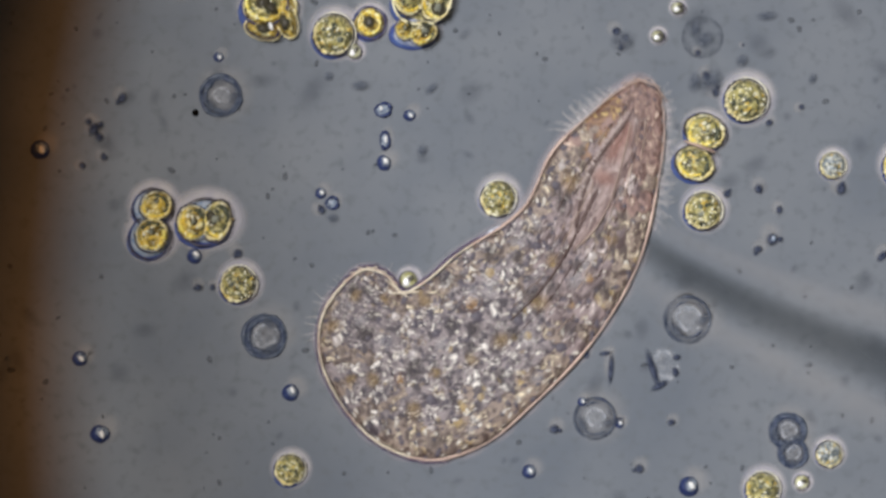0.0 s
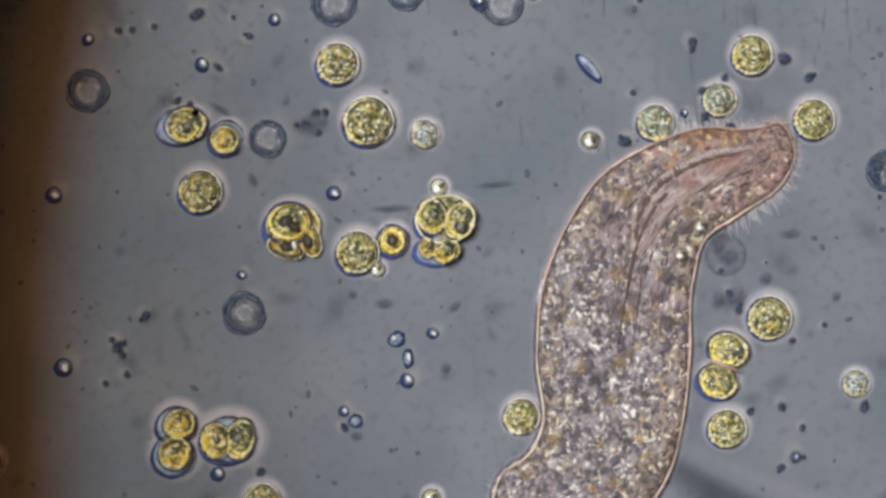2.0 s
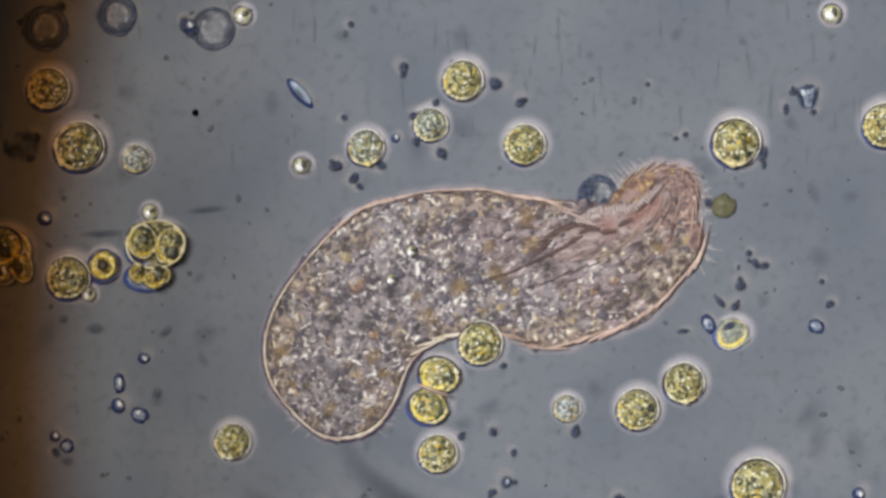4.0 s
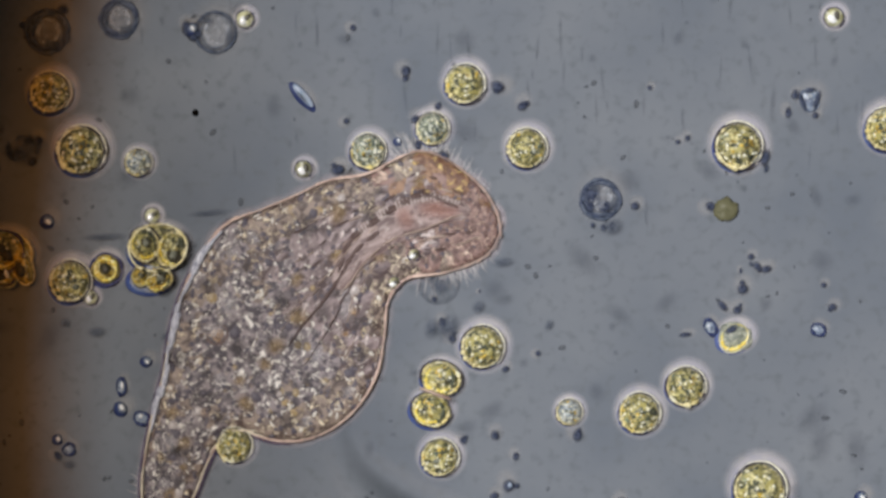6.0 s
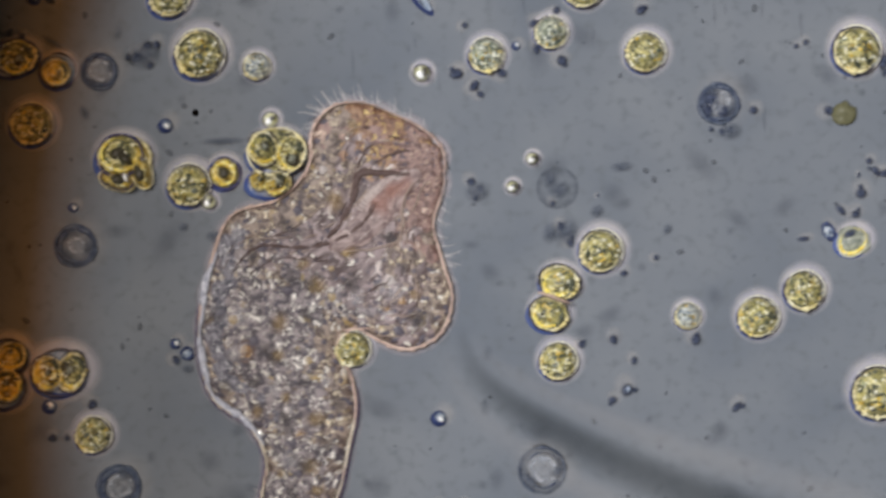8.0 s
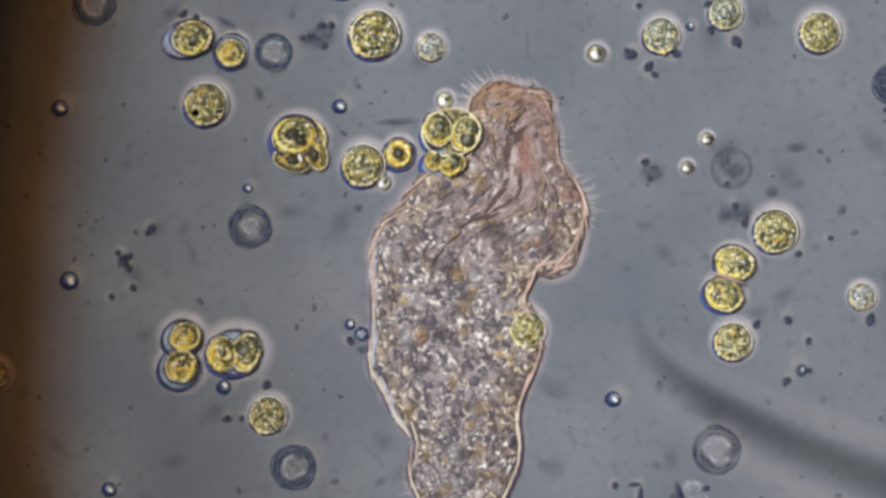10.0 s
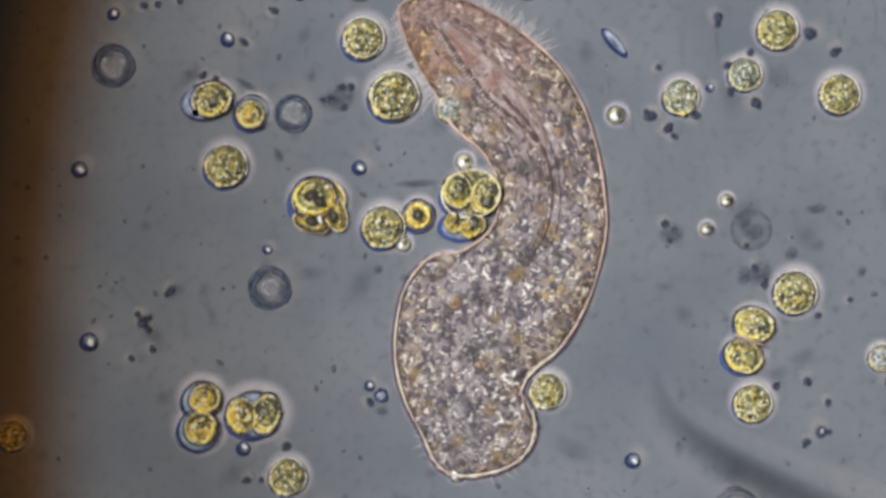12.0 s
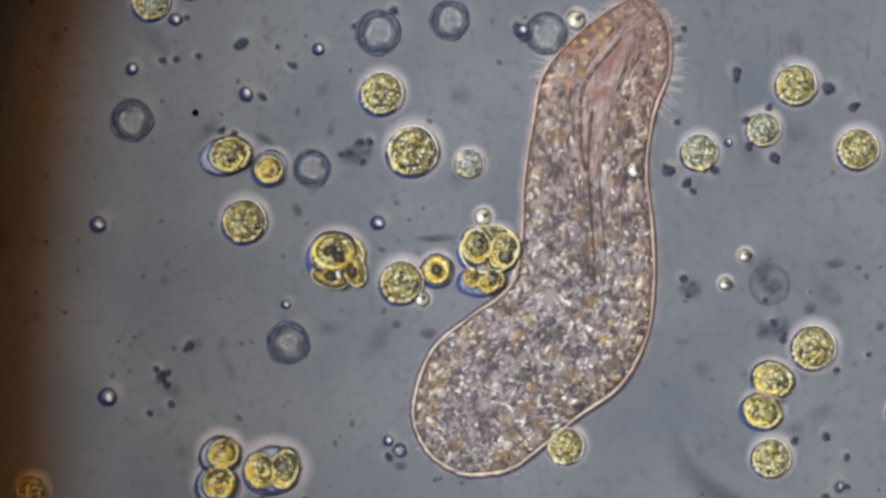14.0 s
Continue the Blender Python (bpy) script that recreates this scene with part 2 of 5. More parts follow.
def soft_ring(name, one, two, stops, grain=3.0):
    """A blotchy translucent cell wall, seen flat on: stops give the distance from the middle and the thickness there."""
    m = material(name, one, 0.6, two, grain, vary=30, spec=0.0, contrast=0.12)
    nt = m.node_tree
    co = nt.nodes.new("ShaderNodeTexCoord")
    flatten = nt.nodes.new("ShaderNodeVectorMath")
    flatten.operation, flatten.inputs[1].default_value = "MULTIPLY", (1, 1, 0)
    size = nt.nodes.new("ShaderNodeVectorMath")
    size.operation = "LENGTH"
    shape = nt.nodes.new("ShaderNodeValToRGB")
    shape.color_ramp.interpolation = "EASE"
    e = shape.color_ramp.elements
    e[0].position, e[0].color = stops[0][0], (stops[0][1],) * 3 + (1,)
    e[1].position, e[1].color = stops[-1][0], (stops[-1][1],) * 3 + (1,)
    for r, a in stops[1:-1]:
        e.new(r).color = (a, a, a, 1)
    blot = nt.nodes.new("ShaderNodeTexNoise")
    blot.inputs["Scale"].default_value, blot.inputs["Detail"].default_value = 2.3, 3
    thick = nt.nodes.new("ShaderNodeMapRange")
    thick.inputs["From Min"].default_value, thick.inputs["From Max"].default_value = 0.35, 0.62
    thick.inputs["To Min"].default_value, thick.inputs["To Max"].default_value = 0.25, 1.3
    mul = nt.nodes.new("ShaderNodeMath")
    mul.operation, mul.use_clamp = "MULTIPLY", True
    nt.links.new(co.outputs["Object"], flatten.inputs[0])
    nt.links.new(flatten.outputs[0], size.inputs[0])
    nt.links.new(size.outputs["Value"], shape.inputs[0])
    nt.links.new(co.outputs["Object"], blot.inputs["Vector"])
    nt.links.new(blot.outputs["Fac"], thick.inputs["Value"])
    nt.links.new(shape.outputs[0], mul.inputs[0])
    nt.links.new(thick.outputs[0], mul.inputs[1])
    nt.links.new(mul.outputs[0], nt.nodes["Principled BSDF"].inputs["Alpha"])
    return m


DARKRING = soft_ring("soft_dark_wall", (0.020, 0.030, 0.066), (0.10, 0.12, 0.175), ((0.0, 0.15), (0.35, 0.10), (0.62, 0.25), (0.78, 0.92), (0.90, 0.9), (0.97, 0.0)))
PALERING = soft_ring("soft_pale_wall", (0.022, 0.032, 0.060), (0.11, 0.125, 0.16), ((0.0, 0.08), (0.55, 0.10), (0.76, 0.30), (0.87, 0.75), (0.92, 0.6), (0.97, 0.0)))
FAINTRING = soft_ring("faint_wall", (0.030, 0.040, 0.065), (0.12, 0.13, 0.16), ((0.0, 0.05), (0.55, 0.08), (0.76, 0.18), (0.87, 0.34), (0.92, 0.24), (0.97, 0.0)))
CLEAR = soft_ring("clear_middle", (0.34, 0.37, 0.42), (0.52, 0.53, 0.56), ((0.0, 0.28), (0.4, 0.32), (0.70, 0.62), (0.82, 0.3), (0.95, 0.0)))
FIBRE = fibre_glass("grey_fibre", (0.070, 0.080, 0.092), (0.10, 0.11, 0.12), 0.54)
# Bright halo along the fibre, painted as pale strips.
FIBRE_HALO = fibre_glass("fibre_halo", (0.42, 0.43, 0.46), (0.50, 0.48, 0.47), 0.22)


def clear_glass(name, tint):
    m = bpy.data.materials.new(name)
    m.use_nodes = True
    nt = m.node_tree
    nt.nodes.remove(nt.nodes["Principled BSDF"])
    t = nt.nodes.new("ShaderNodeBsdfTransparent")
    t.inputs[0].default_value = (*tint, 1)
    nt.links.new(t.outputs[0], nt.nodes["Material Output"].inputs[0])
    return m


# Tints of two added plates that brown and dim the light at the left.
BROWN_SHADE = clear_glass("brown_shade_plate", (0.65, 0.425, 0.21))
GREY_SHADE = clear_glass("grey_shade_plate", (0.77, 0.745, 0.715))


# ---------------------------------------------------------------- mesh kit
def mesh_of(bm, name, mat, smooth=True):
    me = bpy.data.meshes.new(name)
    bm.to_mesh(me)
    bm.free()
    me.materials.append(mat)
    if smooth:
        me.polygons.foreach_set("use_smooth", [True] * len(me.polygons))
    return me


def lump(seed, rough=0.06, freq=2.2, level=3, dome=True, fine=0.0, fine_freq=9.0, flat=0):
    """A unit ball or dome with an uneven, grainy skin."""
    bm = bmesh.new()
    bmesh.ops.create_icosphere(bm, subdivisions=level, radius=1)
    off = Vector((seed * 7.3, seed * 3.1, seed * 1.7))
    for v in bm.verts:
        d = 1 + rough * noise.noise(v.co * freq + off)
        if fine:
            d += fine * noise.noise(v.co * fine_freq + off)
        v.co *= d
    if flat:
        for v in bm.verts:
            q = min(1.0, math.hypot(v.co.x, v.co.y))
            v.co.z = math.copysign(math.sqrt(max(0.0, 1 - q ** flat)), v.co.z) * 1.0 + (v.co.length - 1) * 1.0
    if dome:
        geo = bm.verts[:] + bm.edges[:] + bm.faces[:]
        bmesh.ops.bisect_plane(bm, geom=geo, plane_co=(0, 0, -0.05), plane_no=(0, 0, -1), clear_outer=True)
    return bm


def ring(seed, minor=0.1, sides=40, wob=0.02, uneven=0.35, crescent=False, beads=0.0):
    """A unit ring, a little out of round."""
    bm = bmesh.new()
    loops = []
    for i in range(sides):
        a = 2 * math.pi * i / sides
        w = 1 + wob * noise.noise((math.cos(a) * 1.5 + seed * 3.7, math.sin(a) * 1.5, seed))
        mi = minor * max(0.12, 1 + 2 * uneven * noise.noise((math.cos(a) * 1.6 + seed, math.sin(a) * 1.6, seed * 2.3)))
        if beads:
            mi *= max(0.25, 1 + beads * noise.noise((math.cos(a) * 9 + seed, math.sin(a) * 9, seed * 1.3)))
        if crescent:
            mi *= 0.1 + max(0.0, 0.35 + 0.65 * math.cos(a - 3.9))
        loops.append([bm.verts.new(((w + mi * math.cos(b)) * math.cos(a), (w + mi * math.cos(b)) * math.sin(a), mi * math.sin(b)))
                      for b in [2 * math.pi * k / 8 for k in range(8)]])
    for i in range(sides):
        p, q = loops[i], loops[(i + 1) % sides]
        for k in range(8):
            bm.faces.new((p[k], q[k], q[(k + 1) % 8], p[(k + 1) % 8]))
    return bm


def grains(seed, count, size, reach=0.8, tall=1.0, flat=2, long=1.7):
    """Many small uneven grains over the top of a unit dome, in one mesh."""
    rnd = random.Random(seed)
    bm = bmesh.new()
    for _ in range(count):
        r, a = reach * math.sqrt(rnd.random()), rnd.random() * 6.283
        z = math.sqrt(max(0.0, 1 - r ** flat)) * tall
        s = size * rnd.uniform(0.6, 1.4)
        m = Matrix.LocRotScale((r * math.cos(a), r * math.sin(a), z), Euler((0, 0, rnd.random() * 3.1)),
                               (s * rnd.uniform(0.8, long), s * rnd.uniform(0.6, 1.1), s * 0.8))
        bmesh.ops.create_icosphere(bm, subdivisions=1, radius=1, matrix=m)
    return bm


def part(name, data, parent, x=0, y=0, z=0, sx=1, sy=None, sz=None, turn=0, label="", kind=""):
    ob = new(name, data)
    if kind:
        ob["kind"] = kind
    ob.parent = parent
    ob.location = (x, y, z)
    ob.rotation_euler = (0, 0, turn)
    ob.scale = (sx, sx if sy is None else sy, sx if sz is None else sz)
    if label:
        ob["label"] = label
    return ob


def thing(name, x, y, label, category, group="", z=0.0):
    ob = new(name)
    ob.location = at_map(x, y, z)
    return tagged(ob, label, category, group)


RND = random.Random(5)
HALO_ME = [mesh_of(lump(k + 60, 0.05, 1.5, 3), "halo", HALO) for k in range(2)]
BLUE_ME = [mesh_of(lump(k + 50, 0.04, 1.5, 3), "sheath", BLUE) for k in range(2)]
TEAL_ME = [mesh_of(lump(k + 54, 0.04, 1.5, 3), "lining", TEAL) for k in range(2)]
MILK_ME = [mesh_of(lump(k + 56, 0.06, 1.5, 3), "milky_end", MILK) for k in range(2)]
NAVY_ME = [mesh_of(ring(k + 4, 0.05, 40, 0.04, 0.6), "wall", NAVY) for k in range(2)]
WALL_ME = [mesh_of(ring(k, 0.030, 60, 0.03, 0.6, False, 1.0), "wall", WALL) for k in range(3)]
RIM_ME = [mesh_of(ring(k + 9, 0.062, 90, 0.03, 0.5, True, 2.2), "rim", RIM) for k in range(3)]
CYTO_ME = [mesh_of(lump(k + 20, 0.06, 2.4, 4, True, 0.09, 5), "cytoplasm", CYTO) for k in range(4)]
GREEN_ME = [mesh_of(lump(k + 30, 0.06, 2.4, 4, True, 0.09, 5), "cytoplasm", CYTO_GREEN) for k in range(3)]
WHITE_ME = [mesh_of(lump(k + 34, 0.06, 2.4, 4, True, 0.09, 5), "cytoplasm", CYTO_WHITE) for k in range(2)]
ARC_ME = [mesh_of(ring(k + 88, 0.038, 60, 0.03, 0.3, True, 0.6), "outer_wall", PALEGRAIN) for k in range(2)]
BAND_ME = [mesh_of(ring(k + 80, 0.17, 60, 0.06, 0.5, True, 1.2), "gold_band", BAND) for k in range(3)]
SHADE_ME = [mesh_of(ring(k + 84, 0.15, 60, 0.08, 0.7, True, 1.5), "dark_crescent", DARKGRAIN) for k in range(2)]
GOLD_ME = [mesh_of(lump(k + 40, 0.12, 1.8, 3, True, 0.04, 6), "chloroplast", GOLD) for k in range(3)]
PALE_ME = [mesh_of(grains(k + 1, 26, 0.075, 0.93), "pale_grains", PALEGRAIN) for k in range(4)]
DARK_ME = [mesh_of(grains(k + 11, 30, 0.085, 0.93), "dark_grains", DARKGRAIN) for k in range(4)]
CREAM_ME = [mesh_of(ring(k + 15, 0.06, 80, 0.05, 0.9, False, 1.8), "rim", RIM) for k in range(3)]
THICK_ME = [mesh_of(ring(k + 190, 0.2, 40, 0.08, 0.5), "outline", NAVYBEAD) for k in range(2)]
ENVELOPE_ME = mesh_of(ring(17, 0.045, 60, 0.05, 0.4, False, 0.8), "rim", RIM)
SPARSE_ME = [mesh_of(grains(k + 61, 9, 0.085, 0.85), "starch", PALEGRAIN) for k in range(3)]
CRUMB_ME = [mesh_of(grains(k + 21, 14, 0.11, 0.85, 0.97), "pigment", GOLD) for k in range(3)]
DARKBALL = [mesh_of(lump(k + 70, 0.2, 1.8, 3), "dark_body", DARKCORE) for k in range(2)]
NUCLEUS_ME = [mesh_of(lump(k + 74, 0.3, 1.8, 3), "nucleus", NUCLEUS) for k in range(2)]
GWALL_ME = [mesh_of(ring(k + 20, 0.062, 70, 0.035, 0.9, False, 0.4), "empty_wall", GHOSTWALL) for k in range(3)]
GTHIN_ME = [mesh_of(ring(k + 24, 0.03, 70, 0.04, 1.2, False, 0.4), "empty_wall", GHOSTWALL) for k in range(3)]
DRING_ME = [mesh_of(lump(k + 310, 0.05, 1.6, 4), "wall", DARKRING) for k in range(3)]
PRING_ME = [mesh_of(lump(k + 314, 0.05, 1.6, 4), "wall", PALERING) for k in range(3)]
FRING_ME = mesh_of(lump(320, 0.05, 1.6, 4), "wall", FAINTRING)
INNER_ME = [mesh_of(ring(k + 180, 0.11, 60, 0.06, 0.7, True, 0.9), "inner_wall", GHOSTWALL) for k in range(3)]
CLEAR_ME = [mesh_of(lump(k + 317, 0.10, 1.8, 4), "clear_middle", CLEAR) for k in range(2)]
SOFT_ME = [mesh_of(lump(k + 290, 0.38, 1.4, 3, True), "speck", SOFT) for k in range(6)]
THIN_ME = mesh_of(lump(299, 0.08, 1.5, 3), "halo", THIN)
SCRATCH_ME = [mesh_of(lump(126 + k, 0.3, 1.8, 3, True), "scratch", SCRATCH) for k in range(3)]
SMUDGE_ME = [mesh_of(lump(120 + k, 0.3, 1.8, 3, True), "smudge", SMUDGE) for k in range(3)]
CLUMP_ME = [mesh_of(lump(110 + k, 0.2, 2.0, 3, True), "clump", CLUMP) for k in range(2)]
OLIVE_ME = mesh_of(lump(97, 0.35, 1.9, 3, False), "olive_speck", OLIVE)
BEAD_ME = [mesh_of(lump(k + 107, 0.1, 1.3, 3), "bead", NAVYBEAD) for k in range(2)]
SEPTUM_ME = mesh_of(lump(158, 0.1, 1.6, 3), "septum", PELL)
CREAMY_ME = [mesh_of(lump(k + 104, 0.1, 1.6, 3), "body", STRAW) for k in range(2)]
DROPGREY_ME = [mesh_of(lump(k + 150, 0.12, 1.6, 3), "lining", DROPGREY) for k in range(2)]
DROP_ME = [mesh_of(lump(k + 100, 0.1, 1.6, 3, False), "droplet", DROP) for k in range(2)]


# ---------------------------------------------------------------- the slide and the field stop
def build_slide():
    bm = bmesh.new()
    bmesh.ops.create_cube(bm, size=1, matrix=Matrix.LocRotScale(at_map(950, 500, -0.2), None, (22, 16, 0.4)))
    bmesh.ops.bevel(bm, geom=bm.edges[:], offset=0.05, segments=2, affect="EDGES")
    tagged(new("ground", mesh_of(bm, "ground", SLIDE, False)), "blue-grey glass slide under a film of water", "slide", kind="structure")


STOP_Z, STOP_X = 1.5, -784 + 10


def arc_plate(inner, outer, z0, z1, radius=8.0, middle=-0.4):
    """A plate with a hollow round edge, as a round opening's rim has; x runs from the rim of the field."""
    bm = bmesh.new()
    cols = []
    for i in range(33):
        y = -3.6 + 7.2 * i / 32
        sag = radius - math.sqrt(radius ** 2 - (y - middle) ** 2)
        cols.append([bm.verts.new((x + sag, y, z)) for x, z in ((outer, z0), (inner, z0), (inner, z1), (outer, z1))])
    for p, q in zip(cols, cols[1:]):
        for k in range(4):
            bm.faces.new((p[k], q[k], q[(k + 1) % 4], p[(k + 1) % 4]))
    bm.faces.new(cols[0])
    bm.faces.new(cols[-1][::-1])
    bmesh.ops.recalc_face_normals(bm, faces=bm.faces[:])
    return bm


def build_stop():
    stop = tagged(new("field_stop"), "unseen blackened edge of the microscope's field stop, with plates added to tint and dim the left side", "field stop", kind="structure")
    # The blade lies outside the field; only its shadow darkens the left edge.
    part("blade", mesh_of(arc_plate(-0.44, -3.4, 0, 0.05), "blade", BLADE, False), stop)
    # Added strip, unseen itself, that turns the shadow's edge brown.
    part("amber_rim", mesh_of(arc_plate(-0.105, -0.437, 0.01, 0.04), "amber_rim", BROWN_SHADE, False), stop, label="unseen brown strip added to tint the edge shadow")
    # Added grey plate, unseen itself, that dims the left side softly.
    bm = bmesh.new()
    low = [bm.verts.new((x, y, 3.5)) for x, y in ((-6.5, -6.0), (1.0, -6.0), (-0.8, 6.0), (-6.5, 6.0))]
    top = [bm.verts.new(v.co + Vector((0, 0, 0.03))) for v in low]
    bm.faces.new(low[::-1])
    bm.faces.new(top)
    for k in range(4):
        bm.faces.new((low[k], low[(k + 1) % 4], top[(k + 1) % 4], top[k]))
    part("smoked_filter", mesh_of(bm, "smoked_filter", GREY_SHADE, False), stop, label="unseen grey plate added to dim the left side")
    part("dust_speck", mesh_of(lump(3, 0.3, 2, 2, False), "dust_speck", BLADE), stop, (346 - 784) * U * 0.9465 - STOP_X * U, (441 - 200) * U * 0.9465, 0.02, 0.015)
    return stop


# ---------------------------------------------------------------- algae
def algal_cell(x, y, r, green=False, blue=1.0, pale=False):
    s = r * U
    # The blue fringe is an optical effect, painted stronger towards the left.
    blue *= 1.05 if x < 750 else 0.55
    k = RND.randrange(12)
    c = thing("algal_cell", x, y, ("whitish, nearly clear" if pale else "pale green" if green else "yellow-green") + " round algal cell full of dark and pale grains",
              "algal cell", "algal cells on the slide")
    a, b = RND.random() * 6.28, RND.uniform(0.9, 1.4) * blue
    # Painted bright halo, shifted to the upper right.
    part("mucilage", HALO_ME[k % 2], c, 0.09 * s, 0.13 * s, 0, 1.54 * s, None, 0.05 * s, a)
    # Blue and teal discs paint the coloured shade at the lower left.
    part("sheath", BLUE_ME[k % 2], c, -0.06 * s * b, -0.11 * s * b, 0, 1.02 * s, None, 0.45 * s, a, "deep blue fringe painted at the lower left")
    part("sheath_lining", TEAL_ME[k % 2], c, -0.03 * s * b, -0.055 * s * b, 0, 0.99 * s, None, 0.56 * s, a, "teal inner band of the painted fringe")
    part("cell_wall", WALL_ME[k % 3], c, 0, 0, 0.5 * s, 0.97 * s, None, 1.3 * s, a, "thin dark wall")
    part("inner_wall", RIM_ME[k % 3], c, 0, 0, 0.74 * s, 0.885 * s, None, s, RND.uniform(-0.7, 0.7), "pale yellow rim")
    # Painted highlight: a pale arc kept at the upper right.
    part("outer_wall", ARC_ME[k % 2], c, 0.02 * s, 0.03 * s, 0.5 * s, 1.0 * s, None, s, 3.14 + RND.uniform(-0.4, 0.4), "pale highlight painted at the upper right")
    part("cytoplasm", (WHITE_ME[k % 2] if pale else GREEN_ME[k % 3] if green else CYTO_ME[k % 4]), c, 0, 0, 0.1 * s, 0.93 * s, None, 1.08 * s, a)
    if k % 3:
        q = RND.uniform(0.28, 0.42)
        part("nucleus", NUCLEUS_ME[k % 2], c, RND.uniform(-0.2, 0.25) * s, RND.uniform(-0.2, 0.2) * s, 0.70 * s, q * s, q * 0.85 * s, 0.44 * s, a, "grey-green middle")
    part("starch", PALE_ME[k % 4], c, 0, 0, 0.1 * s, 0.9 * s, None, 1.08 * s, a + 2, kind="stuff")
    part("granulation", DARK_ME[(k + 1) % 4], c, 0, 0, 0.1 * s, 0.9 * s, None, 1.06 * s, a + 4, kind="stuff")
    part("pigment", CRUMB_ME[k % 3], c, 0, 0, 0.1 * s, 0.9 * s, None, 1.06 * s, a + 5, kind="stuff")
    return c


def daughter(c, dx, dy, rx, ry, turn, gold=True, dark=(0.1, 0.15, 0.5), fill=1.0, shift=(0.0, 0.0)):
    """One of the cells inside a colony: dark outline, pale lining, golden body and a dark core."""
    x, y, a, b = dx * U, -dy * U, rx * U, ry * U
    k = RND.randrange(12)
    h = max(min(a, b), 26 * U)
    if fill < 1:
        part("cell_wall", WALL_ME[k % 3], c, x, y, 0.5 * h, a, b, 1.4 * h, turn, "navy wall")
        part("lining", TEAL_ME[k % 2], c, x, y, 0, a * 0.97, b * 0.97, 0.62 * h, turn, "teal and white lining")
        x, y, a, b = x + shift[0] * a, y + shift[1] * b, a * fill, b * fill
    d = part("daughter_cell", (GOLD_ME if gold else CYTO_ME)[k % 3], c, x, y, 0.1 * h, a * 0.96, b * 0.96, 1.05 * h, turn)
    part("cell_wall", WALL_ME[k % 3], c, x, y, 0.62 * h, a, b, 1.4 * h, turn, "thin dark wall")
    part("inner_wall", CREAM_ME[k % 3], c, x, y, 0.8 * h, a * 0.86, b * 0.86, h, turn, "pale yellow rim")
    part("pyrenoid", DARKBALL[k % 2], c, x + dark[0] * a, y + dark[1] * b, 0.62 * h, dark[2] * a, dark[2] * b * 0.9, 0.62 * h, turn + 1, "dark green body")
    part("gold_band", BAND_ME[k % 3], c, x, y, 0.78 * h, a * 0.72, b * 0.72, h * 1.3, turn + RND.uniform(-0.3, 0.9), "bright gold crescent")
    part("dark_crescent", SHADE_ME[k % 2], c, x, y, 0.86 * h, a * 0.66, b * 0.66, h * 1.2, turn + 2.6 + RND.uniform(-0.5, 0.5), "olive-black crescent")
    part("nucleus", NUCLEUS_ME[k % 2], c, x + dark[0] * a, y + dark[1] * b, 1.02 * h, dark[2] * a * 0.5, dark[2] * b * 0.42, 0.3 * h, turn, "grey-green middle")
    part("pigment", CRUMB_ME[k % 3], c, x, y, 0.1 * h, a * 0.85, b * 0.85, 1.04 * h, turn + 2, kind="stuff")
    part("starch", SPARSE_ME[k % 3], c, x, y, 0.1 * h, a * 0.85, b * 0.85, 1.12 * h, turn, kind="stuff")
    return d


def sheath(c, dx, dy, rx, ry, turn=0.0, wide=1.22, blue=1.0):
    x, y, a, b = dx * U, -dy * U, rx * U, ry * U
    h = min(a, b)
    # Painted optics: pale halo at the upper right, blue fringe at the lower left.
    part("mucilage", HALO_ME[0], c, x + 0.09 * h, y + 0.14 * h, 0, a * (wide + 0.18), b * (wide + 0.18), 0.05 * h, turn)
    part("sheath", BLUE_ME[0], c, x - 0.09 * h * blue, y - 0.13 * h * blue, 0, a * 1.04, b * 1.04, 0.32 * h, turn, "deep blue fringe painted at the lower left")


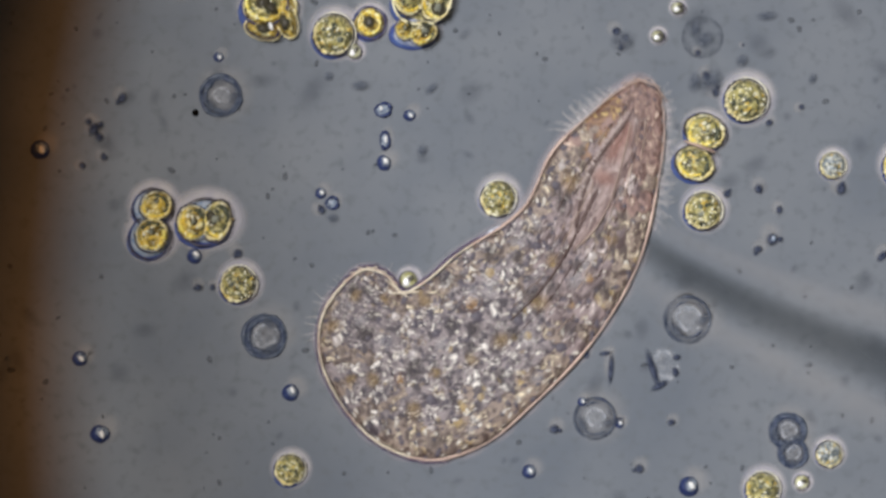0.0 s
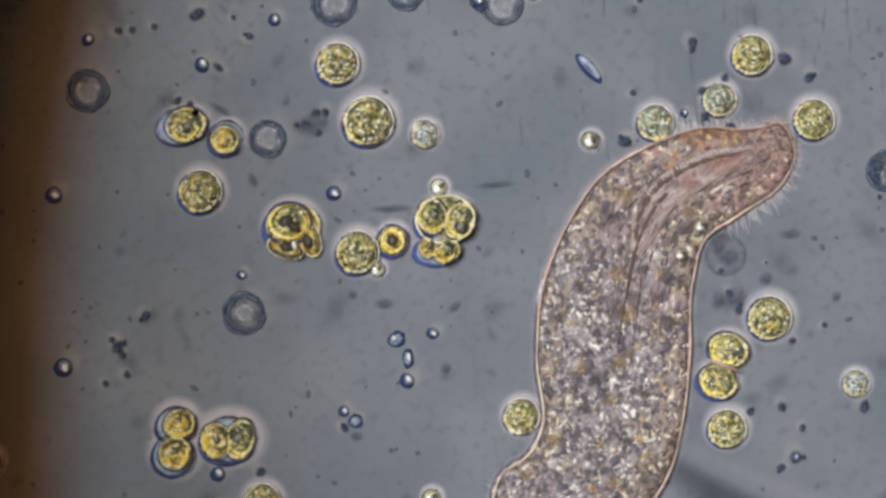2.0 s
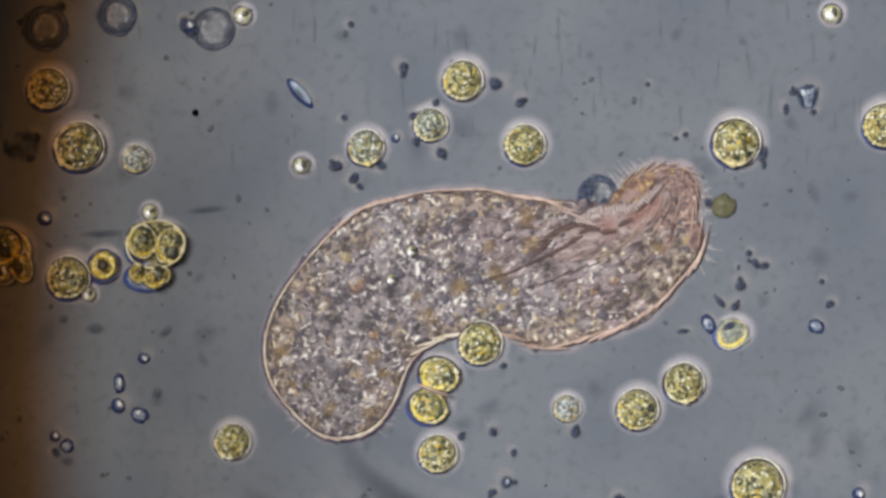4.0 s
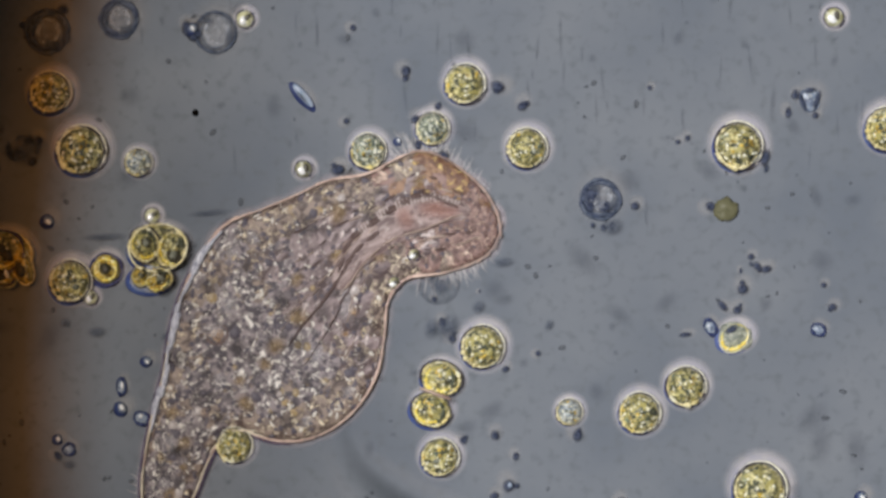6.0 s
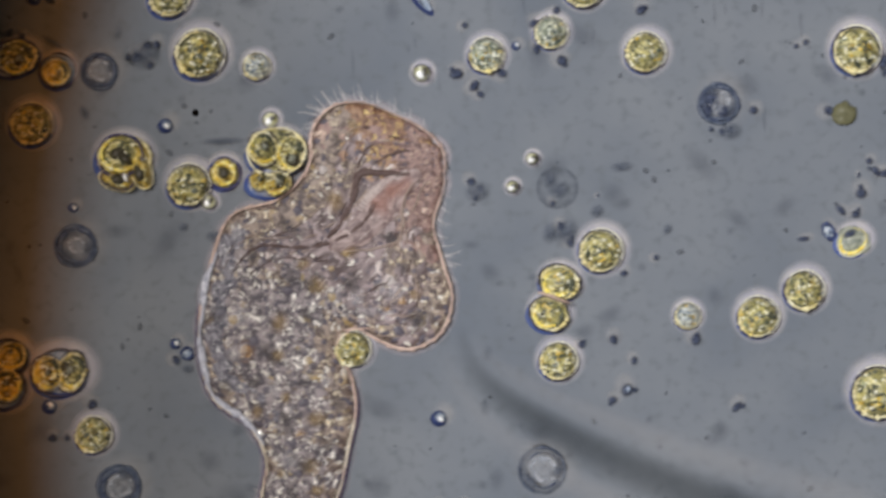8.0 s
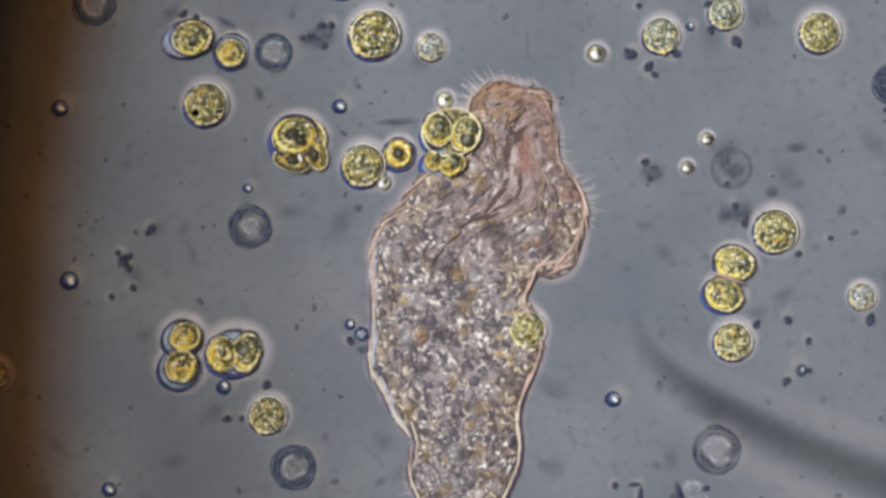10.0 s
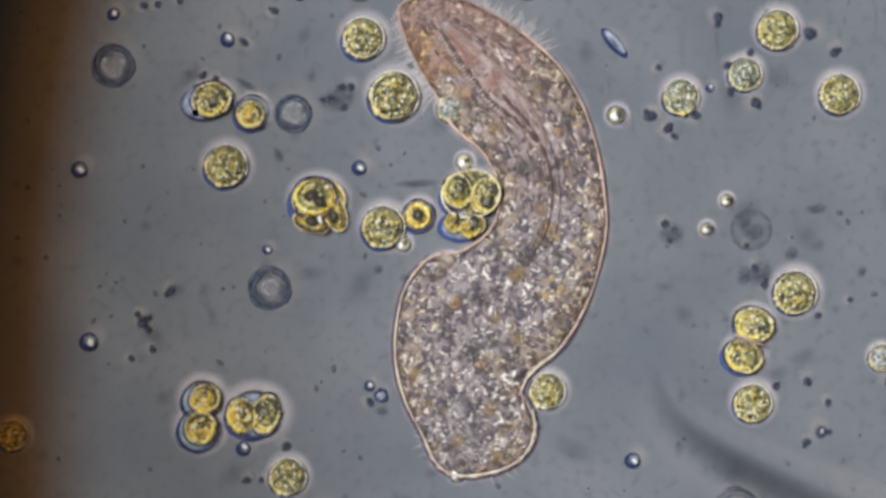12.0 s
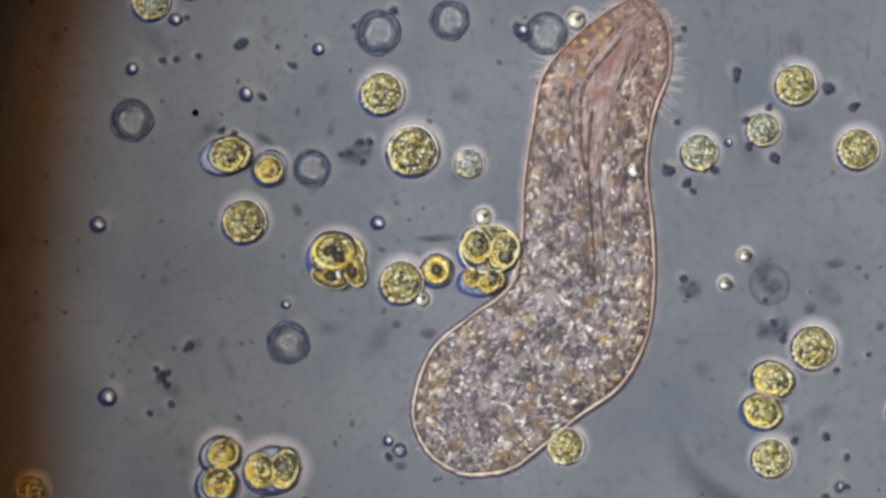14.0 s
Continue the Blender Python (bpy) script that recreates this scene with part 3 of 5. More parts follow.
def colonies():
    g = "algal colonies on the slide"
    c = thing("algal_colony", 317, 790, "clover of four golden algal cells in one violet sheath", "algal colony", g)
    for dx, dy, rx, ry, t in ((3, -26, 36, 34, 0), (-2, 27, 38, 37, 0), (95, 0, 50, 42, 0)):
        sheath(c, dx, dy, rx, ry, t, 1.42)
    daughter(c, 3, -26, 37, 33, 0.4, True, (0.05, 0.25, 0.36), 0.82, (0.16, 0.10))
    daughter(c, -2, 27, 39, 37, 1.0, True, (0.0, 0.15, 0.36), 0.82, (0.10, 0.12))
    part("envelope", WALL_ME[0], c, 95 * U, 0, 0.05, 49 * U, 41 * U, 0.06, 0.1, "navy wall round two cells")
    part("lining", TEAL_ME[0], c, 95 * U, 0, 0, 48 * U, 40 * U, 0.055, 0.1, "teal and white lining")
    daughter(c, 74, 1, 29, 34, 0.2, True, (0.05, 0.05, 0.36))
    daughter(c, 116, -2, 27, 38, -0.25, False, (-0.1, 0.1, 0.55))
    c = thing("algal_colony", 527, 420, "bean-shaped golden algal colony with three dark chambers", "algal colony", g)
    sheath(c, -4, -8, 48, 42, 0, 1.25)
    part("matrix", GOLD_ME[1], c, 1 * U, 8 * U, 0, 46 * U, 40 * U, 0.085, 0.0, "golden brown filling")
    part("envelope", ENVELOPE_ME, c, 0, 9 * U, 0.05, 46 * U, 40 * U, 0.10, 0.0, "cream outer wall")
    part("envelope", ENVELOPE_ME, c, 29 * U, -12 * U, 0.05, 19 * U, 35 * U, 0.08, 0.35, "cream outer wall")
    part("envelope", ENVELOPE_ME, c, -13 * U, -30 * U, 0.05, 33 * U, 19 * U, 0.08, -0.3, "cream outer wall")
    part("large_chamber", CYTO_ME[1], c, -8 * U, 15 * U, 0.02, 37 * U, 33 * U, 0.09, 0.35, "olive chamber")
    part("chamber_wall", NAVY_ME[0], c, -8 * U, 14 * U, 0.09, 41 * U, 37 * U, 0.12, 0.35, "violet wall of the chamber")
    part("gold_band", BAND_ME[0], c, -8 * U, 15 * U, 0.10, 32 * U, 28 * U, 0.10, -0.2, "bright yellow crescent")
    part("dark_core", DARKBALL[0], c, -11 * U, 17 * U, 0.07, 17 * U, 14 * U, 0.06, 0.3, "dark brown core")
    part("dark_core", DARKBALL[1], c, 3 * U, 8 * U, 0.07, 15 * U, 9 * U, 0.058, -0.8, "dark brown core")
    part("side_chamber", GOLD_ME[0], c, 29 * U, -12 * U, 0.02, 18 * U, 34 * U, 0.085, 0.35, "golden side chamber")
    part("dark_core", DARKBALL[1], c, 27 * U, -18 * U, 0.085, 10 * U, 15 * U, 0.04, 0.3, "dark brown core")
    part("lower_chamber", GOLD_ME[2], c, -13 * U, -30 * U, 0.02, 32 * U, 18 * U, 0.088, -0.3, "golden lower chamber")
    part("dark_core", DARKBALL[0], c, -11 * U, -29 * U, 0.085, 15 * U, 10 * U, 0.04, -0.3, "dark violet core")
    part("chamber_wall", NAVY_ME[1], c, -13 * U, -30 * U, 0.10, 29 * U, 15 * U, 0.08, -0.3, "violet wall of the chamber")
    # Painted highlight on the colony.
    part("glint", DROP_ME[0], c, 3 * U, -25 * U, 0.13, 4 * U, 8 * U, 0.01, 0.3, "painted white glint")
    part("starch", SPARSE_ME[1], c, 0, 8 * U, 0.02, 40 * U, 34 * U, 0.10, 0.0, kind="stuff")
    c = thing("algal_colony", 795, 400, "cluster of yellow algal cells fused in a pale sheath", "algal colony", g)
    c.scale.z = 1.7
    sheath(c, 0, 0, 52, 42, 0, 1.12)
    sheath(c, -13, 54, 42, 28, 0, 1.12)
    part("envelope", ENVELOPE_ME, c, 1 * U, 0, 0.06, 51 * U, 42 * U, 0.06, 0.1, "pale wall round two cells")
    part("lining", CYTO_ME[2], c, 1 * U, 0, 0, 50 * U, 41 * U, 0.045, 0.1, "brown-gold filling")
    part("lining", MILK_ME[1], c, -12 * U, -54 * U, 0, 40 * U, 28 * U, 0.045, 0.1, "milky lining")
    daughter(c, -22, -6, 28, 33, 0.2, False, (0.1, 0.1, 0.5))
    daughter(c, 24, 2, 26, 35, -0.3, False, (0.2, -0.3, 0.6))
    daughter(c, -30, 50, 17, 20, 0.2, True, (0.1, 0.1, 0.55))
    daughter(c, 2, 55, 28, 22, 0.2, True, (0.15, 0.1, 0.6))
    c = thing("algal_colony", 1287, 657, "dividing pair of yellow-green cells with a pale cross wall", "algal colony", g)
    sheath(c, 9, -26, 38, 33, -0.3, 1.2, 0.3)
    sheath(c, -9, 28, 38, 33, -0.3, 1.2, 1.0)
    part("septum", SEPTUM_ME, c, 0, 0, 0.09, 30 * U, 4 * U, 0.04, -0.35, "rosy cross wall")
    daughter(c, 9, -27, 38, 32, -0.35, False, (0.35, -0.1, 0.22))
    daughter(c, -9, 29, 37, 31, -0.35, False, (-0.25, 0.1, 0.22))
    c = thing("algal_cell", 703, 438, "golden ring-shaped cell with a dark centre", "algal cell", "algal cells on the slide")
    sheath(c, 0, 0, 29, 29, 0, 1.3)
    part("cell_wall", NAVY_ME[0], c, 0, 0, 0.03, 29 * U, 29 * U, 0.06, 0.0, "violet outer wall")
    part("golden_ring", GOLD_ME[2], c, 0, 0, 0.01, 26 * U, 26 * U, 0.06, 0.5, "golden body")
    part("gold_band", BAND_ME[1], c, 0, 0, 0.055, 19 * U, 19 * U, 0.05, 0.5, "bright gold crescent")
    part("gold_band", BAND_ME[2], c, 0, 0, 0.055, 19 * U, 19 * U, 0.04, 3.3, "bright gold crescent")
    part("dark_core", DARKBALL[1], c, 0, 1 * U, 0.05, 11 * U, 12 * U, 0.035, 0.2, "dark maroon centre")
    c = thing("algal_cell", 334, 233, "egg-shaped golden algal cell with a milky end", "algal cell", "algal cells on the slide")
    sheath(c, 0, 0, 45, 33, 0.25, 1.15)
    part("milky_end", MILK_ME[0], c, -6 * U, -2 * U, 0, 44 * U, 31 * U, 0.06, 0.25, "milky pale end")
    part("cell_wall", NAVY_ME[0], c, -6 * U, -2 * U, 0.04, 45 * U, 32 * U, 0.05, 0.25, "navy wall")
    daughter(c, 4, -1, 39, 32, 0.25, False, (0.1, -0.1, 0.45))
    c = thing("algal_cell", 409, 256, "golden algal cell with a dark outline", "algal cell", "algal cells on the slide")
    sheath(c, 0, 0, 32, 32, 0, 1.15)
    daughter(c, 0, 0, 32, 31, 0, True, (0.2, 0.0, 0.3), 0.84, (-0.08, -0.08))


def ghost_cell(x, y, r, dark=0.5, inner=0.6, label="empty grey algal wall with a clear inside"):
    s = r * U
    k = RND.randrange(12)
    a = RND.random() * 6.28
    c = thing("empty_cell", x, y, label, "empty cell", "empty cells on the slide")
    # Painted pale halo, shifted to the upper right.
    part("mucilage", THIN_ME, c, 0.15 * s, 0.17 * s, 0, 1.6 * s, None, 0.04 * s, a)
    part("outer_wall", (DRING_ME if dark > 0.4 else PRING_ME)[k % 3], c, 0, 0, 0, s, None, 0.16 * s, a, "blotched dark blue-grey wall")
    if dark > 0.75:
        part("outer_wall", DRING_ME[(k + 1) % 3], c, 0.02 * s, -0.03 * s, 0.05 * s, 0.95 * s, 0.92 * s, 0.16 * s, a + 2, "blotched dark blue-grey wall")
    part("outline", (GWALL_ME if dark > 0.4 else GTHIN_ME)[k % 3], c, 0, 0, 0.10 * s, 0.87 * s, None, 0.8 * s, a, "thin dark outline")
    if dark > 0.4:
        for m, turn, size in ((k % 3, -3.3, 0.74), ((k + 1) % 3, -0.7, 0.68)):
            part("inner_wall", INNER_ME[m], c, 0.03 * s, 0.01 * s, 0.12 * s, size * s, size * s, 0.5 * s, turn + RND.uniform(-0.5, 0.5), "dark blue-violet arc of the inner wall")
    else:
        part("inner_wall", GTHIN_ME[(k + 1) % 3], c, 0.02 * s, 0, 0.12 * s, 0.68 * s, 0.66 * s, 0.5 * s, a + 1, "thin inner outline")
    part("clear_middle", CLEAR_ME[k % 2], c, 0.05 * s, 0.02 * s, 0.10 * s, inner * s, inner * s * 0.92, 0.14 * s, a + 2, "pale clear middle")
    part("residue", CLUMP_ME[k % 2], c, 0.62 * s * math.cos(a), 0.62 * s * math.sin(a), 0.2 * s, 0.55 * s, 0.3 * s, 0.08 * s, a + 1.57, "dark blue residue")
    part("residue", CLUMP_ME[(k + 1) % 2], c, -0.62 * s * math.cos(a - 0.7), -0.6 * s * math.sin(a - 0.7), 0.2 * s, 0.4 * s, 0.24 * s, 0.06 * s, a, "dark blue residue")
    return c


def droplet(x, y, r, label="bright clear droplet with a dark rim"):
    s = r * U * 1.02
    k = RND.randrange(6)
    c = thing("droplet", x, y, label, "droplet", "droplets in the water")
    # Halo, lower-left dark rim and white glint paint the droplet's light and shade.
    part("mucilage", THIN_ME, c, 0.5 * s, 0.5 * s, 0, 1.7 * s, None, 0.04 * s, k)
    part("rim", BEAD_ME[k % 2], c, -0.10 * s, -0.10 * s, 0, 0.92 * s, 0.86 * s, 0.75 * s, k, "blue-black rim")
    part("lining", DROPGREY_ME[k % 2], c, 0.05 * s, 0.02 * s, 0.3 * s, 0.66 * s, 0.58 * s, 0.58 * s, k, "blue-grey lining")
    glint = RND.uniform(0.24, 0.36)
    part("core", DROP_ME[k % 2], c, 0.12 * s, (0.14 * (k % 3) - 0.10) * s, 0.84 * s, 0.38 * s, glint * 0.8 * s, 0.2 * s, -0.9 + RND.uniform(-0.4, 0.4), "white glint painted on the droplet")
    return c


def small_cell(x, y, r, tall=1.0, pale=False):
    """A little round cell, tall=1: as high as wide."""
    s = r * U
    k = RND.randrange(12)
    c = thing("small_cell", x, y, "small glinting white cell standing in the water" if pale else "small pale yellow cell with a thin dark wall",
              "small cell", "small cells on the slide")
    h = s * 0.75 * tall
    # Painted bright halo.
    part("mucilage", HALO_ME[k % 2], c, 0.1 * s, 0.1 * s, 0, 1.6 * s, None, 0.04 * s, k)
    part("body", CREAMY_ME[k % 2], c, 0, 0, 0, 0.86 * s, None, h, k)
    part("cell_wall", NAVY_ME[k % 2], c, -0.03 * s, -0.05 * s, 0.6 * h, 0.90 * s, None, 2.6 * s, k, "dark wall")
    # The white spot is a painted glint.
    part("core", DROP_ME[k % 2], c, -0.2 * s, -0.2 * s, 0.95 * h, 0.45 * s, 0.34 * s, 0.1 * s, 0.6 + k, "white glint painted on the cell")
    part("fleck", DARKBALL[k % 2], c, 0.22 * s, 0.12 * s, 0.95 * h, 0.42 * s, 0.26 * s, 0.12 * s, k, "dark fleck")
    return c


def ringlet(x, y, rx, ry, turn, label, glint=True):
    """A small hollow body: dark blue outline round a grey-green middle."""
    c = thing("hollow_grain", x, y, label, "grain", "hollow grains on the slide")
    k = RND.randrange(6)
    part("mucilage", THIN_ME, c, 6 * U, 6 * U, 0, rx * 1.6 * U, ry * 1.6 * U, 0.004, turn)
    part("body", DROPGREY_ME[k % 2], c, 0, 0, 0, rx * 0.86 * U, ry * 0.86 * U, 0.014, turn, "grey-green middle")
    part("outline", THICK_ME[k % 2], c, 0, 0, 0.012, rx * 0.84 * U, ry * 0.84 * U, 0.05, turn, "dark blue outline")
    # Glint painted as a small white lump.
    if glint:
        part("glint", DROP_ME[k % 2], c, 2 * U, 2 * U, 0.016, rx * 0.26 * U, ry * 0.42 * U, 0.006, turn, "painted white glint")
    return c


def debris(x, y, r, long=1.0, turn=0.0, mat=None, label="small blue-black speck of debris", name="debris"):
    s = r * U
    k = RND.randrange(10)
    if mat is None and long == 1:
        long, turn = RND.uniform(0.85, 1.3), RND.random() * 3
    ob = new(name, mat or SOFT_ME[k % 6])
    ob.location = at_map(x, y, min(s * 0.25, 0.01))
    ob.rotation_euler = (0, 0, turn)
    ob.scale = (s * long, s, min(s * 0.7, 0.03))
    if mat is None:
        # Painted pale halo beside the speck.
        part("mucilage", THIN_ME, ob, 0.4, 0.5, -0.3, 1.0 + 0.9 / long, 1.9, 0.05, 0, "pale halo painted round the speck")
        if r > 8:
            part("crumb", SOFT_ME[(k + 2) % 6], ob, RND.uniform(-0.9, 0.9), RND.uniform(-0.9, 0.9), 0.1, 0.45, 0.5, 0.6, k)
        # Larger specks get a painted glint.
        if r > 13 and k % 2 and long < 2:
            part("glint", TEAL_ME[k % 2], ob, RND.uniform(-0.2, 0.3), RND.uniform(-0.1, 0.3), 0.75, 0.38 / long, 0.3, 0.4, k, "painted pale blue glint")
    return tagged(ob, label, "debris", "debris on the slide")


def populate():
    for x, y, r in ((605, 125, 37), (659, 227, 44), (362, 351, 38), (640, 459, 38), (1337, 110, 36), (1447, 224, 36), (1368, 575, 39),
                    (930, 749, 32), (1293, 770, 34), (1646, 692, 37), (1728, 645, 36), (1820, 220, 43), (1858, 826, 48), (471, 900, 33),
                    (562, 1228, 28), (1398, 1262, 31), (2084, 190, 40), (1999, 914, 40), (137, -172, 33), (664, -165, 40), (-14, 827, 27)):
        algal_cell(x, y, r)
    for x, y, r in ((1166, 229, 32), (1280, 189, 30), (1084, -120, 42), (197, -38, 33)):
        algal_cell(x, y, r, True)
    for x, y, r in ((760, 249, 25), (1522, 690, 24), (1515, 1200, 24)):
        algal_cell(x, y, r, True, 0.7, True)
    for x, y, r, d, i in ((482, 257, 36, 0.7, 0.75), (440, 566, 41, 0.55, 0.5), (163, 172, 41, 0.5, 0.7), (599, 17, 43, 0.5, 0.7),
                          (726, -5, 38, 0.5, 0.7), (897, 18, 41, 0.3, 0.8), (1266, 962, 46, 0.3, 0.7), (517, 992, 43, 0.8, 0.7),
                          (1102, 1137, 41, 0.4, 0.6), (1443, 1160, 36, 0.9, 0.6), (1452, 1198, 30, 0.8, 0.6),
                          (267, -68, 31, 0.7, 0.6)):
        ghost_cell(x, y, r, d, i)
    c = thing("shell_fragment", 1220, 1045, "angular piece of broken shell with one dark edge", "shell fragment")
    part("plate", CLEAR_ME[0], c, 6 * U, 2 * U, 0, 30 * U, 36 * U, 0.01, 0.3, "pale clear plate")
    part("dark_edge", SOFT_ME[2], c, -16 * U, -4 * U, 0.004, 9 * U, 46 * U, 0.02, 0.32, "dark blue edge")
    part("dark_edge", SOFT_ME[4], c, -4 * U, -34 * U, 0.004, 22 * U, 8 * U, 0.02, 0.5, "dark blue edge")
    part("crumb", SOFT_ME[1], c, 26 * U, 16 * U, 0.004, 10 * U, 7 * U, 0.02, 0.2)
    part("crumb", SOFT_ME[3], c, 24 * U, -10 * U, 0.004, 8 * U, 12 * U, 0.02, 0.2)
    for x, y, r in ((1080, 1107, 9), (1146, 1146, 9)):
        droplet(x, y, r, "tiny bluish droplet on an empty cell")
    c = ghost_cell(1578, 314, 40, 0.7, 0.7, "clear cell with a dark blue clotted inside and crumbs round it")
    for dx, dy, s in ((-14, -6, 24), (6, 12, 20), (-18, 12, 14), (5, 50, 9), (20, 46, 8), (-14, 45, 7)):
        part("clot", SOFT_ME[abs(dx) % 6], c, dx * U, -dy * U, 0.012, s * U, s * U * 0.8, 0.012, dx)
    c = thing("shell_fragment", 1815, 557, "broken pale shell with a yellow rim and an olive inside", "shell fragment")
    part("mucilage", HALO_ME[0], c, 4 * U, 4 * U, 0, 46 * U, 40 * U, 0.004, 0.2)
    part("outer_wall", BLUE_ME[0], c, -3 * U, -4 * U, 0, 33 * U, 28 * U, 0.012, 0.1, "violet-blue arc at the lower left")
    part("body", NUCLEUS_ME[0], c, 0, 0, 0.002, 31 * U, 26 * U, 0.02, 0.1, "olive-grey inside")
    part("rim", BAND_ME[0], c, 0, 0, 0.02, 25 * U, 20 * U, 0.04, 0.7, "yellow crescent")
    part("rim", ARC_ME[0], c, -1 * U, -1 * U, 0.024, 29 * U, 24 * U, 0.05, 0.9, "white crescent")
    part("dark_edge", SOFT_ME[1], c, -6 * U, 13 * U, 0.02, 17 * U, 9 * U, 0.012, 0.4, "dark upper edge")
    ringlet(1772, 540, 12, 17, 0.5, "small hollow grain with a yellow spot beside the shell", False)
    ringlet(1963, 544, 15, 12, -0.5, "hollow blue-rimmed grain lying alone", False)
    for x, y, r, l, t in ((1794, 502, 8, 2.0, -0.85), (1829, 472, 13, 1.05, 0.4), (1844, 415, 8, 1.05, 0), (1855, 432, 9, 1.3, -0.9), (1871, 437, 9, 1.5, 0.2),
                          (1826, 440, 4, 1.8, 1.5), (1820, 509, 10, 1.1, 0.5), (1728, 553, 6, 2.6, 0.1), (1988, 504, 9, 1.2, 0), (1973, 465, 7, 1.05, 0)):
        debris(x, y, r, l, t)
    g = thing("glassy_splinter", 1948, 138, "three-cornered grey-blue glassy splinter with dark edges", "splinter")
    part("mucilage", THIN_ME, g, 6 * U, 6 * U, 0, 40 * U, 40 * U, 0.004, 0.0)
    part("body", DROPGREY_ME[0], g, 0, 0, 0, 19 * U, 23 * U, 0.016, 0.3, "grey-blue middle")
    for dx, dy, a, b, t in ((-13, -2, 7, 26, 0.35), (13, 0, 6, 24, -0.3), (0, 17, 16, 6, 0.2)):
        part("dark_edge", SOFT_ME[(a + b) % 6], g, dx * U, dy * U, 0.008, a * U, b * U, 0.014, t, "blue-black edge")
    for x, y, r, l, t in ((1922, 130, 9, 1.1, 0), (1910, 160, 8, 1.7, 1.5), (1958, 165, 8, 1.05, 0), (1869, 240, 11, 1.9, 1.3), (1639, 325, 10, 1.1, 0),
                          (1665, 116, 6, 1.1, 0), (1715, 212, 6, 1.2, 0), (1732, 205, 7, 1.1, 1)):
        debris(x, y, r, l, t)
    debris(1598, 362, 20, 1.3, 0.2, CLUMP_ME[0], "faint blue-grey clump of debris")
    debris(1801, 332, 20, 1.1, 0.3, OLIVE_ME, "olive lump of debris")
    debris(1772, 326, 11)
    # bright droplets
    small_cell(1053, 260, 18, 2.2)
    for x, y, r in ((949, -6, 18), (785, 342, 16), (676, 487, 15), (772, 892, 18), (1991, -9, 20), (1468, 1250, 15)):
        small_cell(x, y, r)
    for x, y in ((1248, 411), (1213, 461)):
        small_cell(x, y, 13, 3.2, True)
    for x, y, r in ((600, 352, 15), (395, 849, 15), (1084, 870, 16), (565, 1090, 17), (228, 1163, 19), (192, 1030, 15), (122, 660, 19),
                    (105, 355, 17), (367, 125, 15), (165, 80, 13), (495, 45, 13), (242, -8, 14), (1220, 211, 9), (2040, 840, 13),
                    (775, 600, 12), (437, 497, 10), (730, 684, 15), (1270, 1256, 20), (987, 1230, 14), (855, 12, 14)):
        droplet(x, y, r)
    # dark debris
    for x, y, r, l, t in ((357, 36, 13, 1.5, 0.6), (217, 66, 8, 1, 0), (583, 210, 11, 1, 0), (265, 570, 10, 1, 0), (195, 690, 8, 1, 0),
                          (1233, 87, 11, 1, 0), (1128, 175, 8, 1, 0), (1396, 114, 13, 1.4, -0.4), (1440, 148, 11, 1.3, 0.6), (1335, 740, 10, 1, 0),
                          (1391, 731, 11, 1, 0), (1415, 820, 14, 1, 0), (1428, 768, 8, 1, 0), (1410, 614, 8, 1, 0), (1300, 238, 10, 1, 1),
                          (1112, 262, 12, 1.3, 0), (1146, 280, 9, 1, 0), (1537, 731, 12, 1, 0),
                          (215, 625, 12, 1.3, 1), (206, 612, 8, 1, 0), (225, 640, 10, 1, 0),
                          (233, 675, 9, 1, 0), (470, 845, 11, 1, 0), 
                          (574, -78, 10, 1, 0), (1191, -83, 12, 1.2, 1),
                          (1030, 1156, 11, 1, 0), (1180, 1226, 11, 1, 0), (260, -10, 8, 1, 0), (845, 6, 10, 1, 0), (866, 20, 9, 1, 0),
                          (1262, 170, 8, 1, 0), (1290, 150, 9, 1, 0), (400, 905, 9, 1, 0), (425, 905, 8, 1, 0),
                          (322, 190, 9, 1, 0), (345, 195, 8, 1, 0), (1420, 240, 8, 1, 0), (1390, 838, 9, 1, 0), (1610, 850, 9, 1.8, 0.8),
                          (1140, 10, 8, 1, 0), (1233, 100, 7, 1, 0),
                          (625, -22, 10, 1.3, 0.6), (556, 5, 7, 1.1, 0), (847, 16, 10, 1.1, 0), (858, 27, 9, 1.2, 0), (242, 64, 9, 1, 0), (281, 58, 8, 1, 0),
                          (394, 130, 8, 1.8, -0.7), (421, 42, 6, 1, 0), (449, 75, 9, 1, 0), (185, -84, 10, 1, 0), (223, -100, 11, 1, 0), (142, -69, 7, 1, 0),
                          (1364, 476, 4, 1, 0), (1299, 532, 9, 1.3, 1.2), (1315, 560, 9, 1.2, 1.9), (1467, 586, 7, 1, 0), (618, 768, 9, 1, 0), (1130, 1050, 7, 5.0, 1.5),
                          (1120, 1022, 6, 2.4, 0.1), (1086, 1024, 8, 1.2, 1.5), (1237, 1144, 8, 1.2, 0.2), (1143, 1142, 9, 1, 0)):
        debris(x, y, r, l, t)
    # crumbs that cling to cells and a ragged clump
    for x, y, r in ((1117, 260, 11), (1143, 285, 10), (1156, 297, 8), (1194, 260, 10), (1255, 217, 10), (1300, 237, 11), (1250, 172, 10),
                    (1284, 490, 7), (1140, 452, 10), (1156, 464, 8), (1147, 481, 8), (548, 232, 12), (566, 212, 9), (572, 246, 8)):
        debris(x, y, r)
    debris(560, 228, 34, 1.1, 0.4, CLUMP_ME[1], "faint blue-grey clump of debris")
